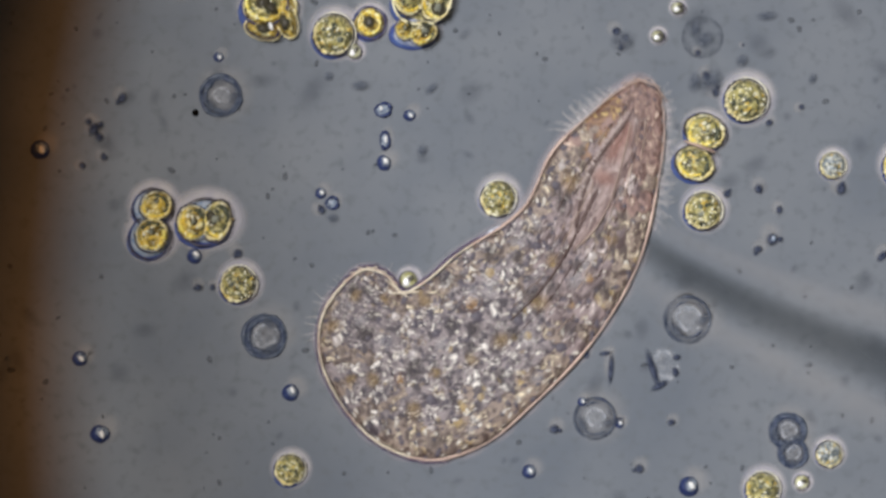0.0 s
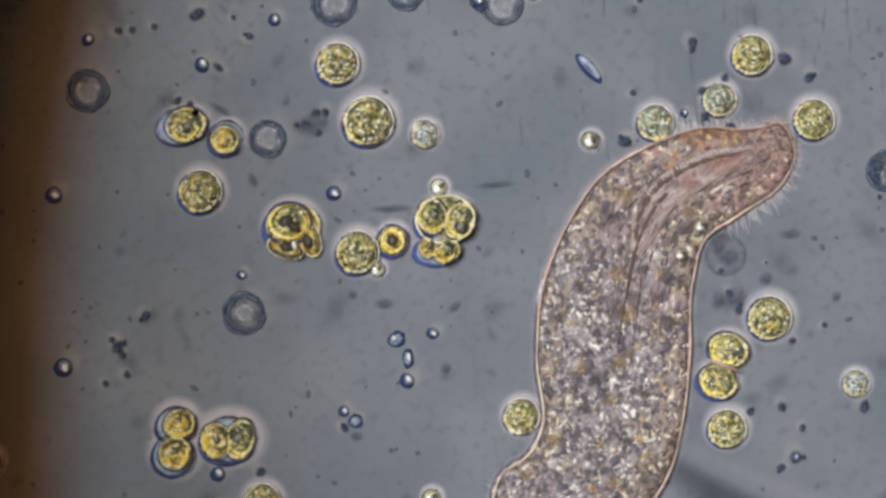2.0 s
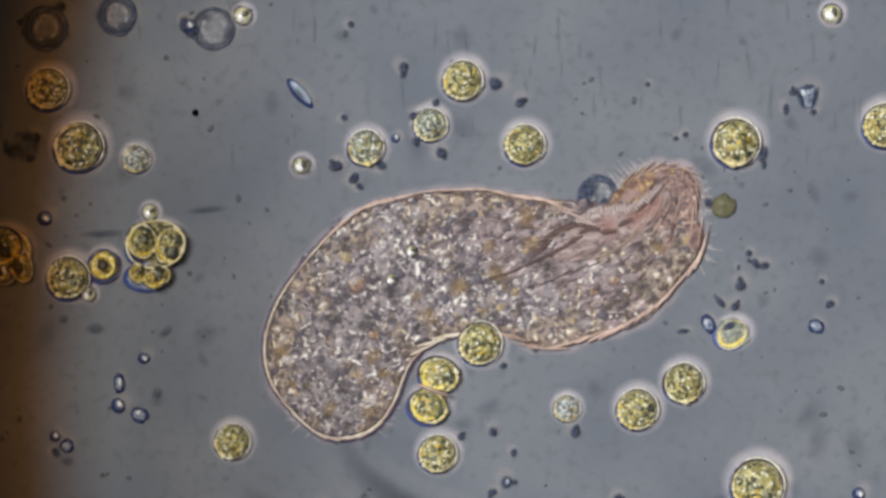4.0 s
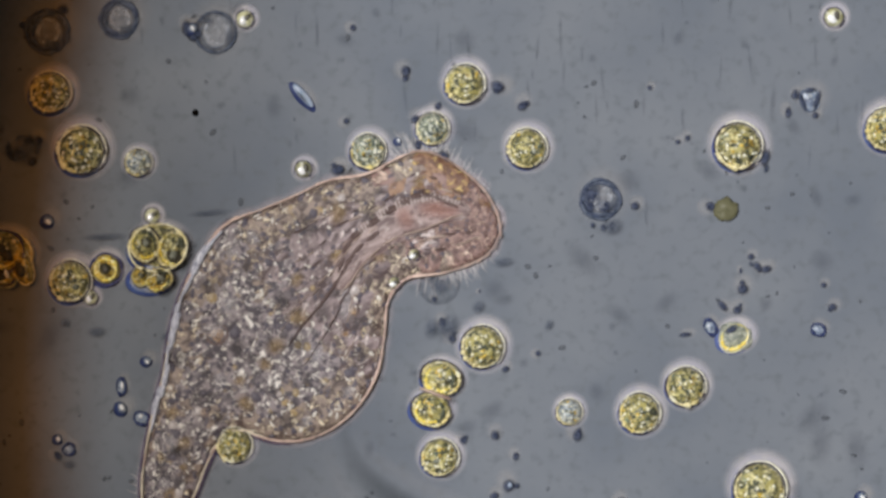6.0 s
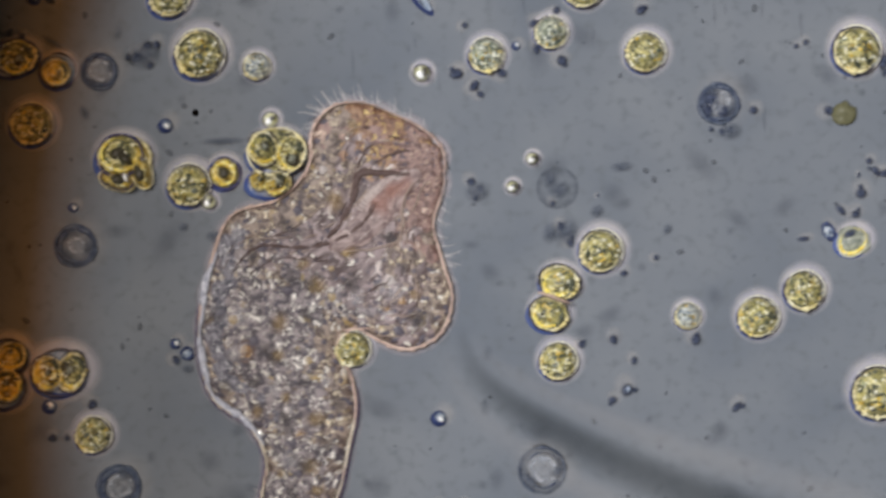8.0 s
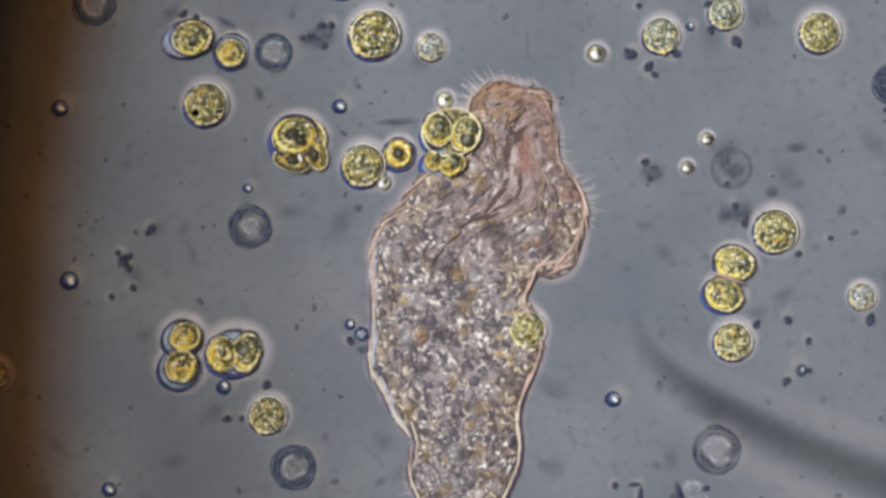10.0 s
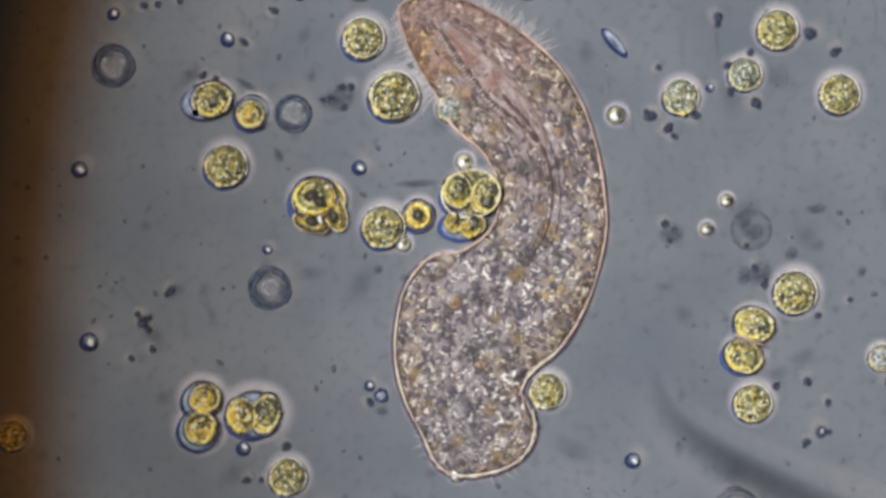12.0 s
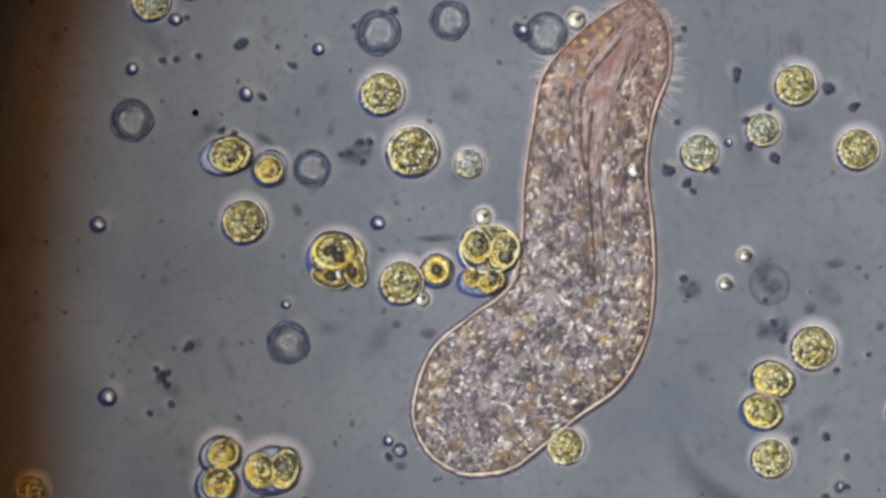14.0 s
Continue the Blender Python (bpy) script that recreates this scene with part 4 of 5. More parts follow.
    for x, y, r, l, t in ((1362, 504, 14, 1.2, 0.8), (1279, 542, 18, 1.4, 1.3), (1406, 425, 12, 2.2, 0.1), (686, 548, 13, 1.7, 0.1), (796, 663, 13, 1.2, 1),
                          (631, 532, 11, 1.1, 1), (812, 554, 10, 2.0, 0.7), (638, 783, 11, 1.4, 0), (1487, 536, 10, 1.4, 1)):
        debris(x, y, r, l, t, CLUMP_ME[(x + y) % 2], "faint soft grey-blue speck of debris")
    ringlet(637, 756, 13, 12, 0.6, "hollow olive grain in a small clump", False)
    ringlet(730, 645, 10, 17, 0.05, "upright hollow grain above a bright droplet")
    droplet(618, 738, 11, "small blue bead with a white core")
    debris(398, 205, 9, 3.2, -0.55, CLUMP_ME[0], "faint dark arc of slime beside the cells")
    debris(455, 330, 10, 2.0, -1.1, CLUMP_ME[0], "faint dark arc of slime beside the cells")
    debris(885, 338, 8, 6.0, 0.1, CLUMP_ME[1], "faint blurred dark rod")
    debris(700, 380, 9, 6.0, 0.05, CLUMP_ME[1], "faint blurred dark rod")
    c = thing("empty_cell", 1292, 463, "faint, nearly dissolved grey cell wall", "empty cell", "empty cells on the slide")
    part("outer_wall", FRING_ME, c, 0, 0, 0, 40 * U, None, 0.012, 0.5)
    part("residue", CLUMP_ME[1], c, -12 * U, 14 * U, 0.01, 22 * U, 15 * U, 0.01, 1.4, "dark blue residue")
    part("residue", CLUMP_ME[0], c, 4 * U, -4 * U, 0.01, 26 * U, 20 * U, 0.01, 0.4, "dark blue residue")
    debris(1308, 540, 26, 1.3, 1.2, CLUMP_ME[1], "faint blue-grey clump of debris")
    debris(1150, 470, 24, 1.2, 0.3, CLUMP_ME[1], "faint blue-grey clump of debris")
    # diatom and an empty needle shell
    d = thing("diatom", 1050, 132, "slender spindle-shaped diatom with dark edges", "diatom")
    part("mucilage", THIN_ME, d, 5 * U, 5 * U, 0, 42 * U, 20 * U, 0.004, -0.85)
    part("shell", BEAD_ME[0], d, 0, 0, 0, 33 * U, 12 * U, 0.016, -0.85)
    part("core", TEAL_ME[0], d, 2 * U, 2 * U, 0.008, 27 * U, 7.5 * U, 0.016, -0.85, "pale middle")
    part("core", CLUMP_ME[1], d, 0, -1 * U, 0.022, 22 * U, 6 * U, 0.008, -0.85, "grey middle line")
    d = thing("diatom", 512, -93, "empty needle-shaped diatom shell, only its outline", "diatom")
    part("shell", NAVY_ME[1], d, 0, 0, 0.01, 66 * U, 15 * U, 0.05, 0.68)


# ---------------------------------------------------------------- background grains and the long fibre
def background():
    rnd = random.Random(8)
    bm = bmesh.new()
    for _ in range(300):
        x, y = rnd.uniform(-100, 2150), rnd.uniform(-260, 1320)
        s = rnd.choice((2, 2, 3, 3, 4, 5)) * U
        m = Matrix.LocRotScale(at_map(x, y, s * 0.2), Euler((0, 0, rnd.random() * 3)), (s * rnd.uniform(1, 1.8), s, s * 0.4))
        bmesh.ops.create_icosphere(bm, subdivisions=1, radius=1, matrix=m)
    fines = tagged(new("fine_grains", mesh_of(bm, "fine_grains", FAINT)), "faint dark grains and smudges scattered over the slide", "grains", kind="stuff")
    for k in range(230):
        p = at_map(rnd.uniform(-100, 2150), rnd.uniform(-260, 1320))
        q = rnd.choice((5, 7, 9, 12, 15, 20, 28)) * U
        part("smudge", SMUDGE_ME[k % 3], fines, p.x, p.y, 0, q * rnd.uniform(1, 2), q, 0.004, rnd.random() * 3, kind="stuff")
    # faint upright scratches in the upper reach of the slide
    for k in range(70):
        p = at_map(rnd.gauss(1350, 420), rnd.gauss(40, 130))
        part("scratch", SCRATCH_ME[k % 3], fines, p.x, p.y, 0.001, rnd.uniform(14, 50) * U, rnd.uniform(2.5, 5) * U, 0.003, 1.57 + rnd.uniform(-0.12, 0.12), kind="stuff")
    # low, soft fibre that curves away to the lower right
    way = ((1116, 700), (1128, 775), (1180, 830), (1255, 880), (1352, 932), (1452, 978), (1617, 1045), (1800, 1113), (2100, 1215))
    wide = (14, 27, 36, 42, 48, 54, 64, 72, 80)
    d = np.concatenate([[0], np.cumsum(np.hypot(*np.diff(np.array(way, float), axis=0).T))])
    s = np.linspace(0, d[-1], 90)
    x, y, w = (np.interp(s, d, q) for q in ([p[0] for p in way], [p[1] for p in way], wide))
    for _ in range(12):
        for q in (x, y, w):
            q[1:-1] = (q[:-2] + 2 * q[1:-1] + q[2:]) / 4
    tx, ty = np.gradient(x), np.gradient(y)
    n = np.hypot(tx, ty)

    def strip(shift, swell, low, high, mat):
        bm = bmesh.new()
        uv = bm.loops.layers.uv.new("UVMap")
        lines = []
        for i in range(90):
            line = []
            for j in range(13):
                v = -1 + j / 6
                q = shift + v * swell
                line.append((bm.verts.new(at_map(x[i] - ty[i] / n[i] * q * w[i], y[i] + tx[i] / n[i] * q * w[i], low + high * (1 - v * v))), i / 89, j / 12))
            lines.append(line)
        for p, q in zip(lines, lines[1:]):
            for j in range(12):
                quad = (p[j + 1], p[j], q[j], q[j + 1])
                f = bm.faces.new([a[0] for a in quad])
                for loop, a in zip(f.loops, quad):
                    loop[uv].uv = (a[1], a[2])
        return mesh_of(bm, "strand", mat)

    fibre = tagged(new("fibre"), "broad blurred grey fibre with a painted pale halo lying across the slide", "fibre")
    part("strand", strip(0.0, 1.0, 0.006, 0.02, FIBRE), fibre)
    # Two pale strips paint the halo on either side.
    part("margin", strip(1.35, 0.8, 0.003, 0.012, FIBRE_HALO), fibre, label="pale halo painted beside the fibre")
    part("margin", strip(-1.25, 0.7, 0.003, 0.012, FIBRE_HALO), fibre, label="pale halo painted beside the fibre")


# ---------------------------------------------------------------- the ciliate
STATIONS, ACROSS = 40, 7
BODY_ME = [mesh_of(lump(k + 200, 0.05, 2.0, 4, True, 0.07, 6, 6), "body_segment", BODY) for k in range(5)]
HEAD_ME = [mesh_of(lump(k + 210, 0.03, 2.0, 4, True, 0.03, 5, 8), "head_segment", HEAD) for k in range(3)]
FLANK_ME = [mesh_of(lump(k + 244, 0.03, 2.0, 4, True, 0.03, 6, 6), "body_segment", FLANK) for k in range(3)]
SNOUT_ME = [mesh_of(lump(k + 214, 0.03, 2.0, 4, True, 0.03, 5, 8), "head_segment", SNOUT) for k in range(2)]
FOLD_ME = [mesh_of(lump(k + 260, 0.12, 2.0, 3, True, 0.06, 6, 6), "pale_fold", FOLD) for k in range(2)]
RIDGE_ME = mesh_of(lump(264, 0.25, 2.2, 3, True, 0.1, 6), "bright_edge", RIDGE)
BAR_ME = mesh_of(lump(262, 0.05, 1.0, 1, True), "membranelle", BARS)
GLOW_ME = mesh_of(lump(263, 0.02, 1.0, 3, True), "mucus", BODY_GLOW)
NECK_ME = [mesh_of(lump(k + 240, 0.05, 2.0, 4, True, 0.06, 6, 6), "body_segment", NECK) for k in range(4)]
VAC_ME = [mesh_of(lump(250 + k, 0.2, 1.5, 2), "vacuole", m) for k, m in enumerate((VACUOLE, MAUVE, FOOD))]
BLOT_ME = [mesh_of(lump(330 + k, 0.16, 1.7, 3), "vacuole", m) for k, m in enumerate((SLATE, TAWNY, SLATE, PEARL))]
ROSE_ME = mesh_of(lump(336, 0.16, 1.7, 3), "pigment_patch", ROSE)
CASE_ME = mesh_of(ring(338, 0.13, 40, 0.06, 0.5), "vacuole_wall", GROOVE)
SPOT_ME = [mesh_of(lump(256 + k, 0.2, 1.6, 3), "vacuole", ORANGE) for k in range(2)]
PELL_ME = [mesh_of(lump(220 + k, 0.05, 1.6, 3, True), "pellicle", PELLPALE if k > 2 else PELL) for k in range(5)]
VIOLET_ME = mesh_of(lump(226, 0.05, 1.6, 3, True), "outer_line", VIOLET)
CRYS_ME = [mesh_of(grains(k + 31, 11, 0.062, 0.95, 0.97, 6, 2.6), "crystals", BRIGHT) for k in range(4)]
GRAN_ME = [mesh_of(grains(k + 41, 8, 0.115, 0.95, 0.96, 6, 2.4), "granules", MAUVE) for k in range(4)]
ORAL_ME = mesh_of(lump(230, 0.05, 2.0, 4, True, 0.04, 5, 6), "oral_membrane", ORAL)
EDGE_ME = mesh_of(lump(233, 0.1, 2.0, 2, True), "membrane_edge", LIP)
GROOVE_ME = mesh_of(lump(231, 0.1, 2.0, 2, True), "groove", GROOVE)


def cilia_mesh(seed, count, length, spread):
    rnd = random.Random(seed)
    bm = bmesh.new()
    for i in range(count):
        a = math.pi / 2 + spread * (i / max(1, count - 1) - 0.5) + rnd.uniform(-0.1, 0.1)
        bend, ln, w = rnd.uniform(-0.5, 0.5), length * rnd.uniform(0.7, 1.15), 0.003
        pts = []
        for k in range(5):
            s = k / 4
            d = 0.9 + ln * s
            aa = a + bend * 0.25 * s * s
            p = Vector((d * math.cos(aa), d * math.sin(aa), 0.15))
            side = Vector((-math.sin(aa), math.cos(aa), 0)) * (0.055 * (1 - 0.8 * s))
            pts.append((bm.verts.new(p - side), bm.verts.new(p + Vector((0, 0, 0.03))), bm.verts.new(p + side)))
        for p, q in zip(pts, pts[1:]):
            for k in range(3):
                bm.faces.new((p[k], p[(k + 1) % 3], q[(k + 1) % 3], q[k]))
    return mesh_of(bm, "cilia", CILIA)


LONG_ME = [cilia_mesh(k + 7, 5, 1.25, 1.0) for k in range(2)]
CILIA_ME = [cilia_mesh(k, 9, 1.1, 1.2) for k in range(3)]


RIM_STEPS = 46      # pieces of pellicle along each side


def edge(points, steps=STATIONS):
    """One side of the body, even steps from snout to tail, on a smooth curve through a few points."""
    p = np.array(points, float)
    d = np.concatenate([[0], np.cumsum(np.hypot(*np.diff(p, axis=0).T))])
    m = np.gradient(p, d, axis=0)
    full = np.linspace(0, d[-1], 301)
    xy = np.zeros((301, 2))
    for i, s in enumerate(full):
        k = min(max(int(np.searchsorted(d, s)) - 1, 0), len(d) - 2)
        h = d[k + 1] - d[k]
        u = (s - d[k]) / h
        xy[i] = ((2 * u ** 3 - 3 * u ** 2 + 1) * p[k] + (u ** 3 - 2 * u ** 2 + u) * h * m[k]
                 + (3 * u ** 2 - 2 * u ** 3) * p[k + 1] + (u ** 3 - u ** 2) * h * m[k + 1])
    s = np.concatenate([[0], np.cumsum(np.hypot(*np.diff(xy, axis=0).T))])
    want = np.linspace(0.012, 0.988, steps) * s[-1]
    return np.stack([np.interp(want, s, xy[:, 0]), np.interp(want, s, xy[:, 1])], 1)


def outline(left, right):
    """The places of both edge rows, drawn in by the segments' radius, and the heading at each station."""
    a, b = edge(left), edge(right)
    loop = np.concatenate([a, b[::-1]])
    tan = np.roll(loop, -1, 0) - np.roll(loop, 1, 0)
    tan = np.roll(tan, 1, 0) + 2 * tan + np.roll(tan, -1, 0)
    tan /= np.hypot(tan[:, 0], tan[:, 1])[:, None]
    inward = np.stack([-tan[:, 1], tan[:, 0]], 1)
    area = np.sum(loop[:, 0] * np.roll(loop[:, 1], -1) - loop[:, 1] * np.roll(loop[:, 0], -1))
    inward *= 1 if area > 0 else -1
    wide = np.hypot(*(a - b).T)
    r = np.array([seg_radius(i) for i in range(STATIONS)])
    a2 = a + inward[:STATIONS] * (r[:, None] + 2)
    b2 = b + inward[STATIONS:][::-1] * (r[:, None] + 2)
    mid = (a + b) / 2
    tight = np.clip((wide - 1.0 * r) / (1.0 * r), 0, 1)[:, None]
    mid2 = (a2 + b2) / 2
    a2, b2 = a2 * tight + mid2 * (1 - tight), b2 * tight + mid2 * (1 - tight)
    head = np.gradient(mid, axis=0)
    for _ in range(4):
        head[1:-1] = (head[:-2] + 2 * head[1:-1] + head[2:]) / 4
    ang = np.unwrap(np.arctan2(-head[:, 1], head[:, 0]))
    return a2, b2, ang


def skin(left, right):
    """The places along the whole outline, snout to tail and back, and the heading there."""
    loop = np.concatenate([edge(left, RIM_STEPS), edge(right, RIM_STEPS)[::-1]])
    tan = np.roll(loop, -1, 0) - np.roll(loop, 1, 0)
    side = np.stack([-tan[:, 1], tan[:, 0]], 1) / np.hypot(tan[:, 0], tan[:, 1])[:, None]
    area = np.sum(loop[:, 0] * np.roll(loop[:, 1], -1) - loop[:, 1] * np.roll(loop[:, 0], -1))
    return loop, np.arctan2(-tan[:, 1], tan[:, 0]), side * (1 if area > 0 else -1)


def seg_radius(i):
    u = i / (STATIONS - 1)
    return (22 + 26 * min(1, u / 0.25)) if u < 0.5 else (26 + 22 * min(1, (1 - u) / 0.14))


def build_ciliate():
    c = tagged(new("ciliate"), "pinkish granular ciliate with a reddish head and pale pellicle", "ciliate")
    segs = []
    for i in range(STATIONS):
        u = i / (STATIONS - 1)
        r = seg_radius(i) * U
        row = []
        for j in range(ACROSS):
            v = -1 + 2 * j / (ACROSS - 1)
            h = 0.10 - 0.004 * v ** 4 - 0.012 * (1 - u) ** 6
            head = u < 0.12 + 0.04 * ((i * 7 + j * 3) % 4)
            k = RND.randrange(60)
            ob = part("head_segment" if head else "body_segment", (SNOUT_ME[k % 2] if head and j < 3 and k % 3 else HEAD_ME[k % 3] if head else FLANK_ME[k % 3] if (abs(v) > 0.9 and k % 4) or k % 11 == 0 else NECK_ME[k % 4] if u < 0.42 + 0.02 * (k % 5) else BODY_ME[k % 5]), c, 0, 0, 0, r, r, h)
            if abs(v) > 0.9:
                if i % 2 == 0:
                    # Painted glow that shows just outside the body's edge.
                    part("mucus", GLOW_ME, ob, 0, 0, 0, 1 + 20 * U / r, None, 0.04)
                if u < 0.2 or u > 0.94:
                    part("cilia", LONG_ME[k % 2] if u > 0.9 else CILIA_ME[k % 3], ob, 0, 0, 0, 1, 1, 0.6, 0 if v > 0 else math.pi, "fine pale cilia", "stuff")
            if head and k % 2:
                part("granulation", GRAN_ME[k % 4], ob, 0, 0, 0, 1, 1, 1, k, kind="stuff")
            if not head and (u > 0.3 or k % 3 == 0):
                part("crystal_dust", CRYS_ME[k % 4], ob, 0, 0, 0, 1, 1, 1, k, kind="stuff")
            if not head and (u > 0.32 or k % 2):
                part("granulation", GRAN_ME[(k // 2) % 4], ob, 0, 0, 0, 1, 1, 1, k * 2, kind="stuff")
            if not head:
                if (i * 5 + j * 3) % 7 < 2:
                    n = (i * 3 + j * 5) % 4
                    q = 0.36 + 0.07 * ((i * 11 + j * 7) % 5)
                    part("large_vacuole", BLOT_ME[n], ob, 0.4 * math.sin(i * 2.3 + j), 0.4 * math.cos(i * 1.7 + j * 2), 1.02, q, q * 0.75, 0.06, i + j,
                         ("slate-grey food vacuole", "tawny food vacuole", "slate-grey food vacuole", "pearly clear vacuole")[n])
                if k % 10 == 0:
                    q = RND.uniform(0.14, 0.28)
                    part("food_vacuole", VAC_ME[(k // 4) % 3], ob, RND.uniform(-0.5, 0.5), RND.uniform(-0.5, 0.5), 0.9, q, q * RND.uniform(0.7, 1), 0.2, k)
            row.append(ob)
        segs.append(row)
    for i, j, q in ((13, 5, 0.22), (15, 5, 0.16), (25, 1, 0.34), (30, 4, 0.20)):
        part("orange_vacuole", SPOT_ME[i % 2], segs[i][j], 0.1, 0.1, 0.93, q, q * 0.8, 0.14, i, "orange food vacuole")
        part("vacuole_wall", CASE_ME, segs[i][j], 0.1, 0.1, 1.03, q * 1.15, q * 0.95, 0.1, i, "dark ring round a vacuole")
    oral = []
    for i in range(4, 14):
        w = math.sin((i - 3) / 11 * math.pi) ** 0.7
        m = part("oral_membrane", ORAL_ME, c, 0, 0, 0, 38 * U, (10 + 33 * w) * U, 0.116, 0, "smooth pinkish mouth membrane")
        # No hollow here: the groove's shade is the dark colour of this piece.
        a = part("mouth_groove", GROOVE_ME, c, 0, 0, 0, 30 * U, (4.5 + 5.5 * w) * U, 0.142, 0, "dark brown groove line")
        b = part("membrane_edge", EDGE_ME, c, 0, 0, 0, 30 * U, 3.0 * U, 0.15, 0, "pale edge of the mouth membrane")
        for q in (-1.5, -0.5, 0.5, 1.5) if i < 11 else ():
            part("membranelle", BAR_ME, m, q * 0.17, -0.62, 1.03, 0.05, 0.24, 0.12, 0.1 * q - 0.2, "short pale bar")
        if i in (4, 5, 6, 8):
            part("pigment_patch", ROSE_ME, m, 0.1, 0.15 * math.sin(i * 2.0), 1.04, 0.85, 0.62, 0.05, i, "rose-red pigment")
        oral.append((i, w, m, a, b))
    gullet = []
    for i in range(10, 21):
        thin = 1 - (i - 10) / 14
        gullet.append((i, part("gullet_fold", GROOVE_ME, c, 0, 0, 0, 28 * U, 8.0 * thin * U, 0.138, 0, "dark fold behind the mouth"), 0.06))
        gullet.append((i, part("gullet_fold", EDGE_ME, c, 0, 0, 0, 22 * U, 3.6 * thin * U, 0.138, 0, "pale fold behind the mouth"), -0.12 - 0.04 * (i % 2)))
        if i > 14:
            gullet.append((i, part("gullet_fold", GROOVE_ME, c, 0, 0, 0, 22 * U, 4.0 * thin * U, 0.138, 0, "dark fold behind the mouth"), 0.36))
    streaks = []
    for i in range(3, 17):
        for n, v in enumerate((-0.86, -0.6, -0.36, 0.42, 0.64, 0.88)):
            if (i * 5 + n * 7) % 4:
                dark = (i // 3 + n) % 2
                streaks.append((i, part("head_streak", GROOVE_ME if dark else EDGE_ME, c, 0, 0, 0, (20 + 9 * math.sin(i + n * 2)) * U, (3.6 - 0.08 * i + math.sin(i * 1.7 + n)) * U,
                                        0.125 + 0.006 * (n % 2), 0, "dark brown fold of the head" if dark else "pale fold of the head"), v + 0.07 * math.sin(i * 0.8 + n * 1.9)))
    folds = [(i, part("pale_fold", FOLD_ME[i % 2], c, 0, 0, 0, 30 * U, 24 * U, 0.1005, 0, "dark bluish fold of the flank"), 0.0) for i in range(18, 33)]
    ridge = [(k, part("bright_edge", RIDGE_ME, c, 0, 0, 0, (20 + 8 * math.sin(k * 2.1)) * U, (5.5 + 2.5 * math.sin(k * 1.3)) * U, 0.035, 0, "bright lavender edge of the flank"))
             for k in range(23, 38)]
    rim = [part("pellicle", PELL_ME[3 + k % 2 if 27 < k < 60 and k % 5 else k % 3], c, 0, 0, 0, 27 * U, (2.2 + 0.9 * math.sin(k * 0.9) * math.sin(k * 0.37)) * (0.6 if min(k, 2 * RIM_STEPS - k) < 9 else 1.0) * U, 0.022, 0, "thin rosy pellicle") for k in range(2 * RIM_STEPS)]
    # Painted colour fringe round the tail, no part of the body.
    outer = [(k, part("outer_line", VIOLET_ME, c, 0, 0, 0, 27 * U, 2.4 * U, 0.02, 0, "thin violet outer line")) for k in range(27, 62)]
    c.scale.z = 0.42
    return c, segs, oral, gullet + [(i, ob, v, False) for i, ob, v in streaks], folds, rim, ridge, outer


POSES, SKINS = [], []


def bend(t, left, right):
    """The ciliate's two sides from snout to tail at t, in the field of that moment."""
    sx = np.interp(t, [q[0] for q in STAGE], [q[1] for q in STAGE])
    sy = np.interp(t, [q[0] for q in STAGE], [q[2] for q in STAGE])
    left, right = [(x + sx, y + sy) for x, y in left], [(x + sx, y + sy) for x, y in right]
    POSES.append((t, outline(left, right)))
    SKINS.append(skin(left, right))


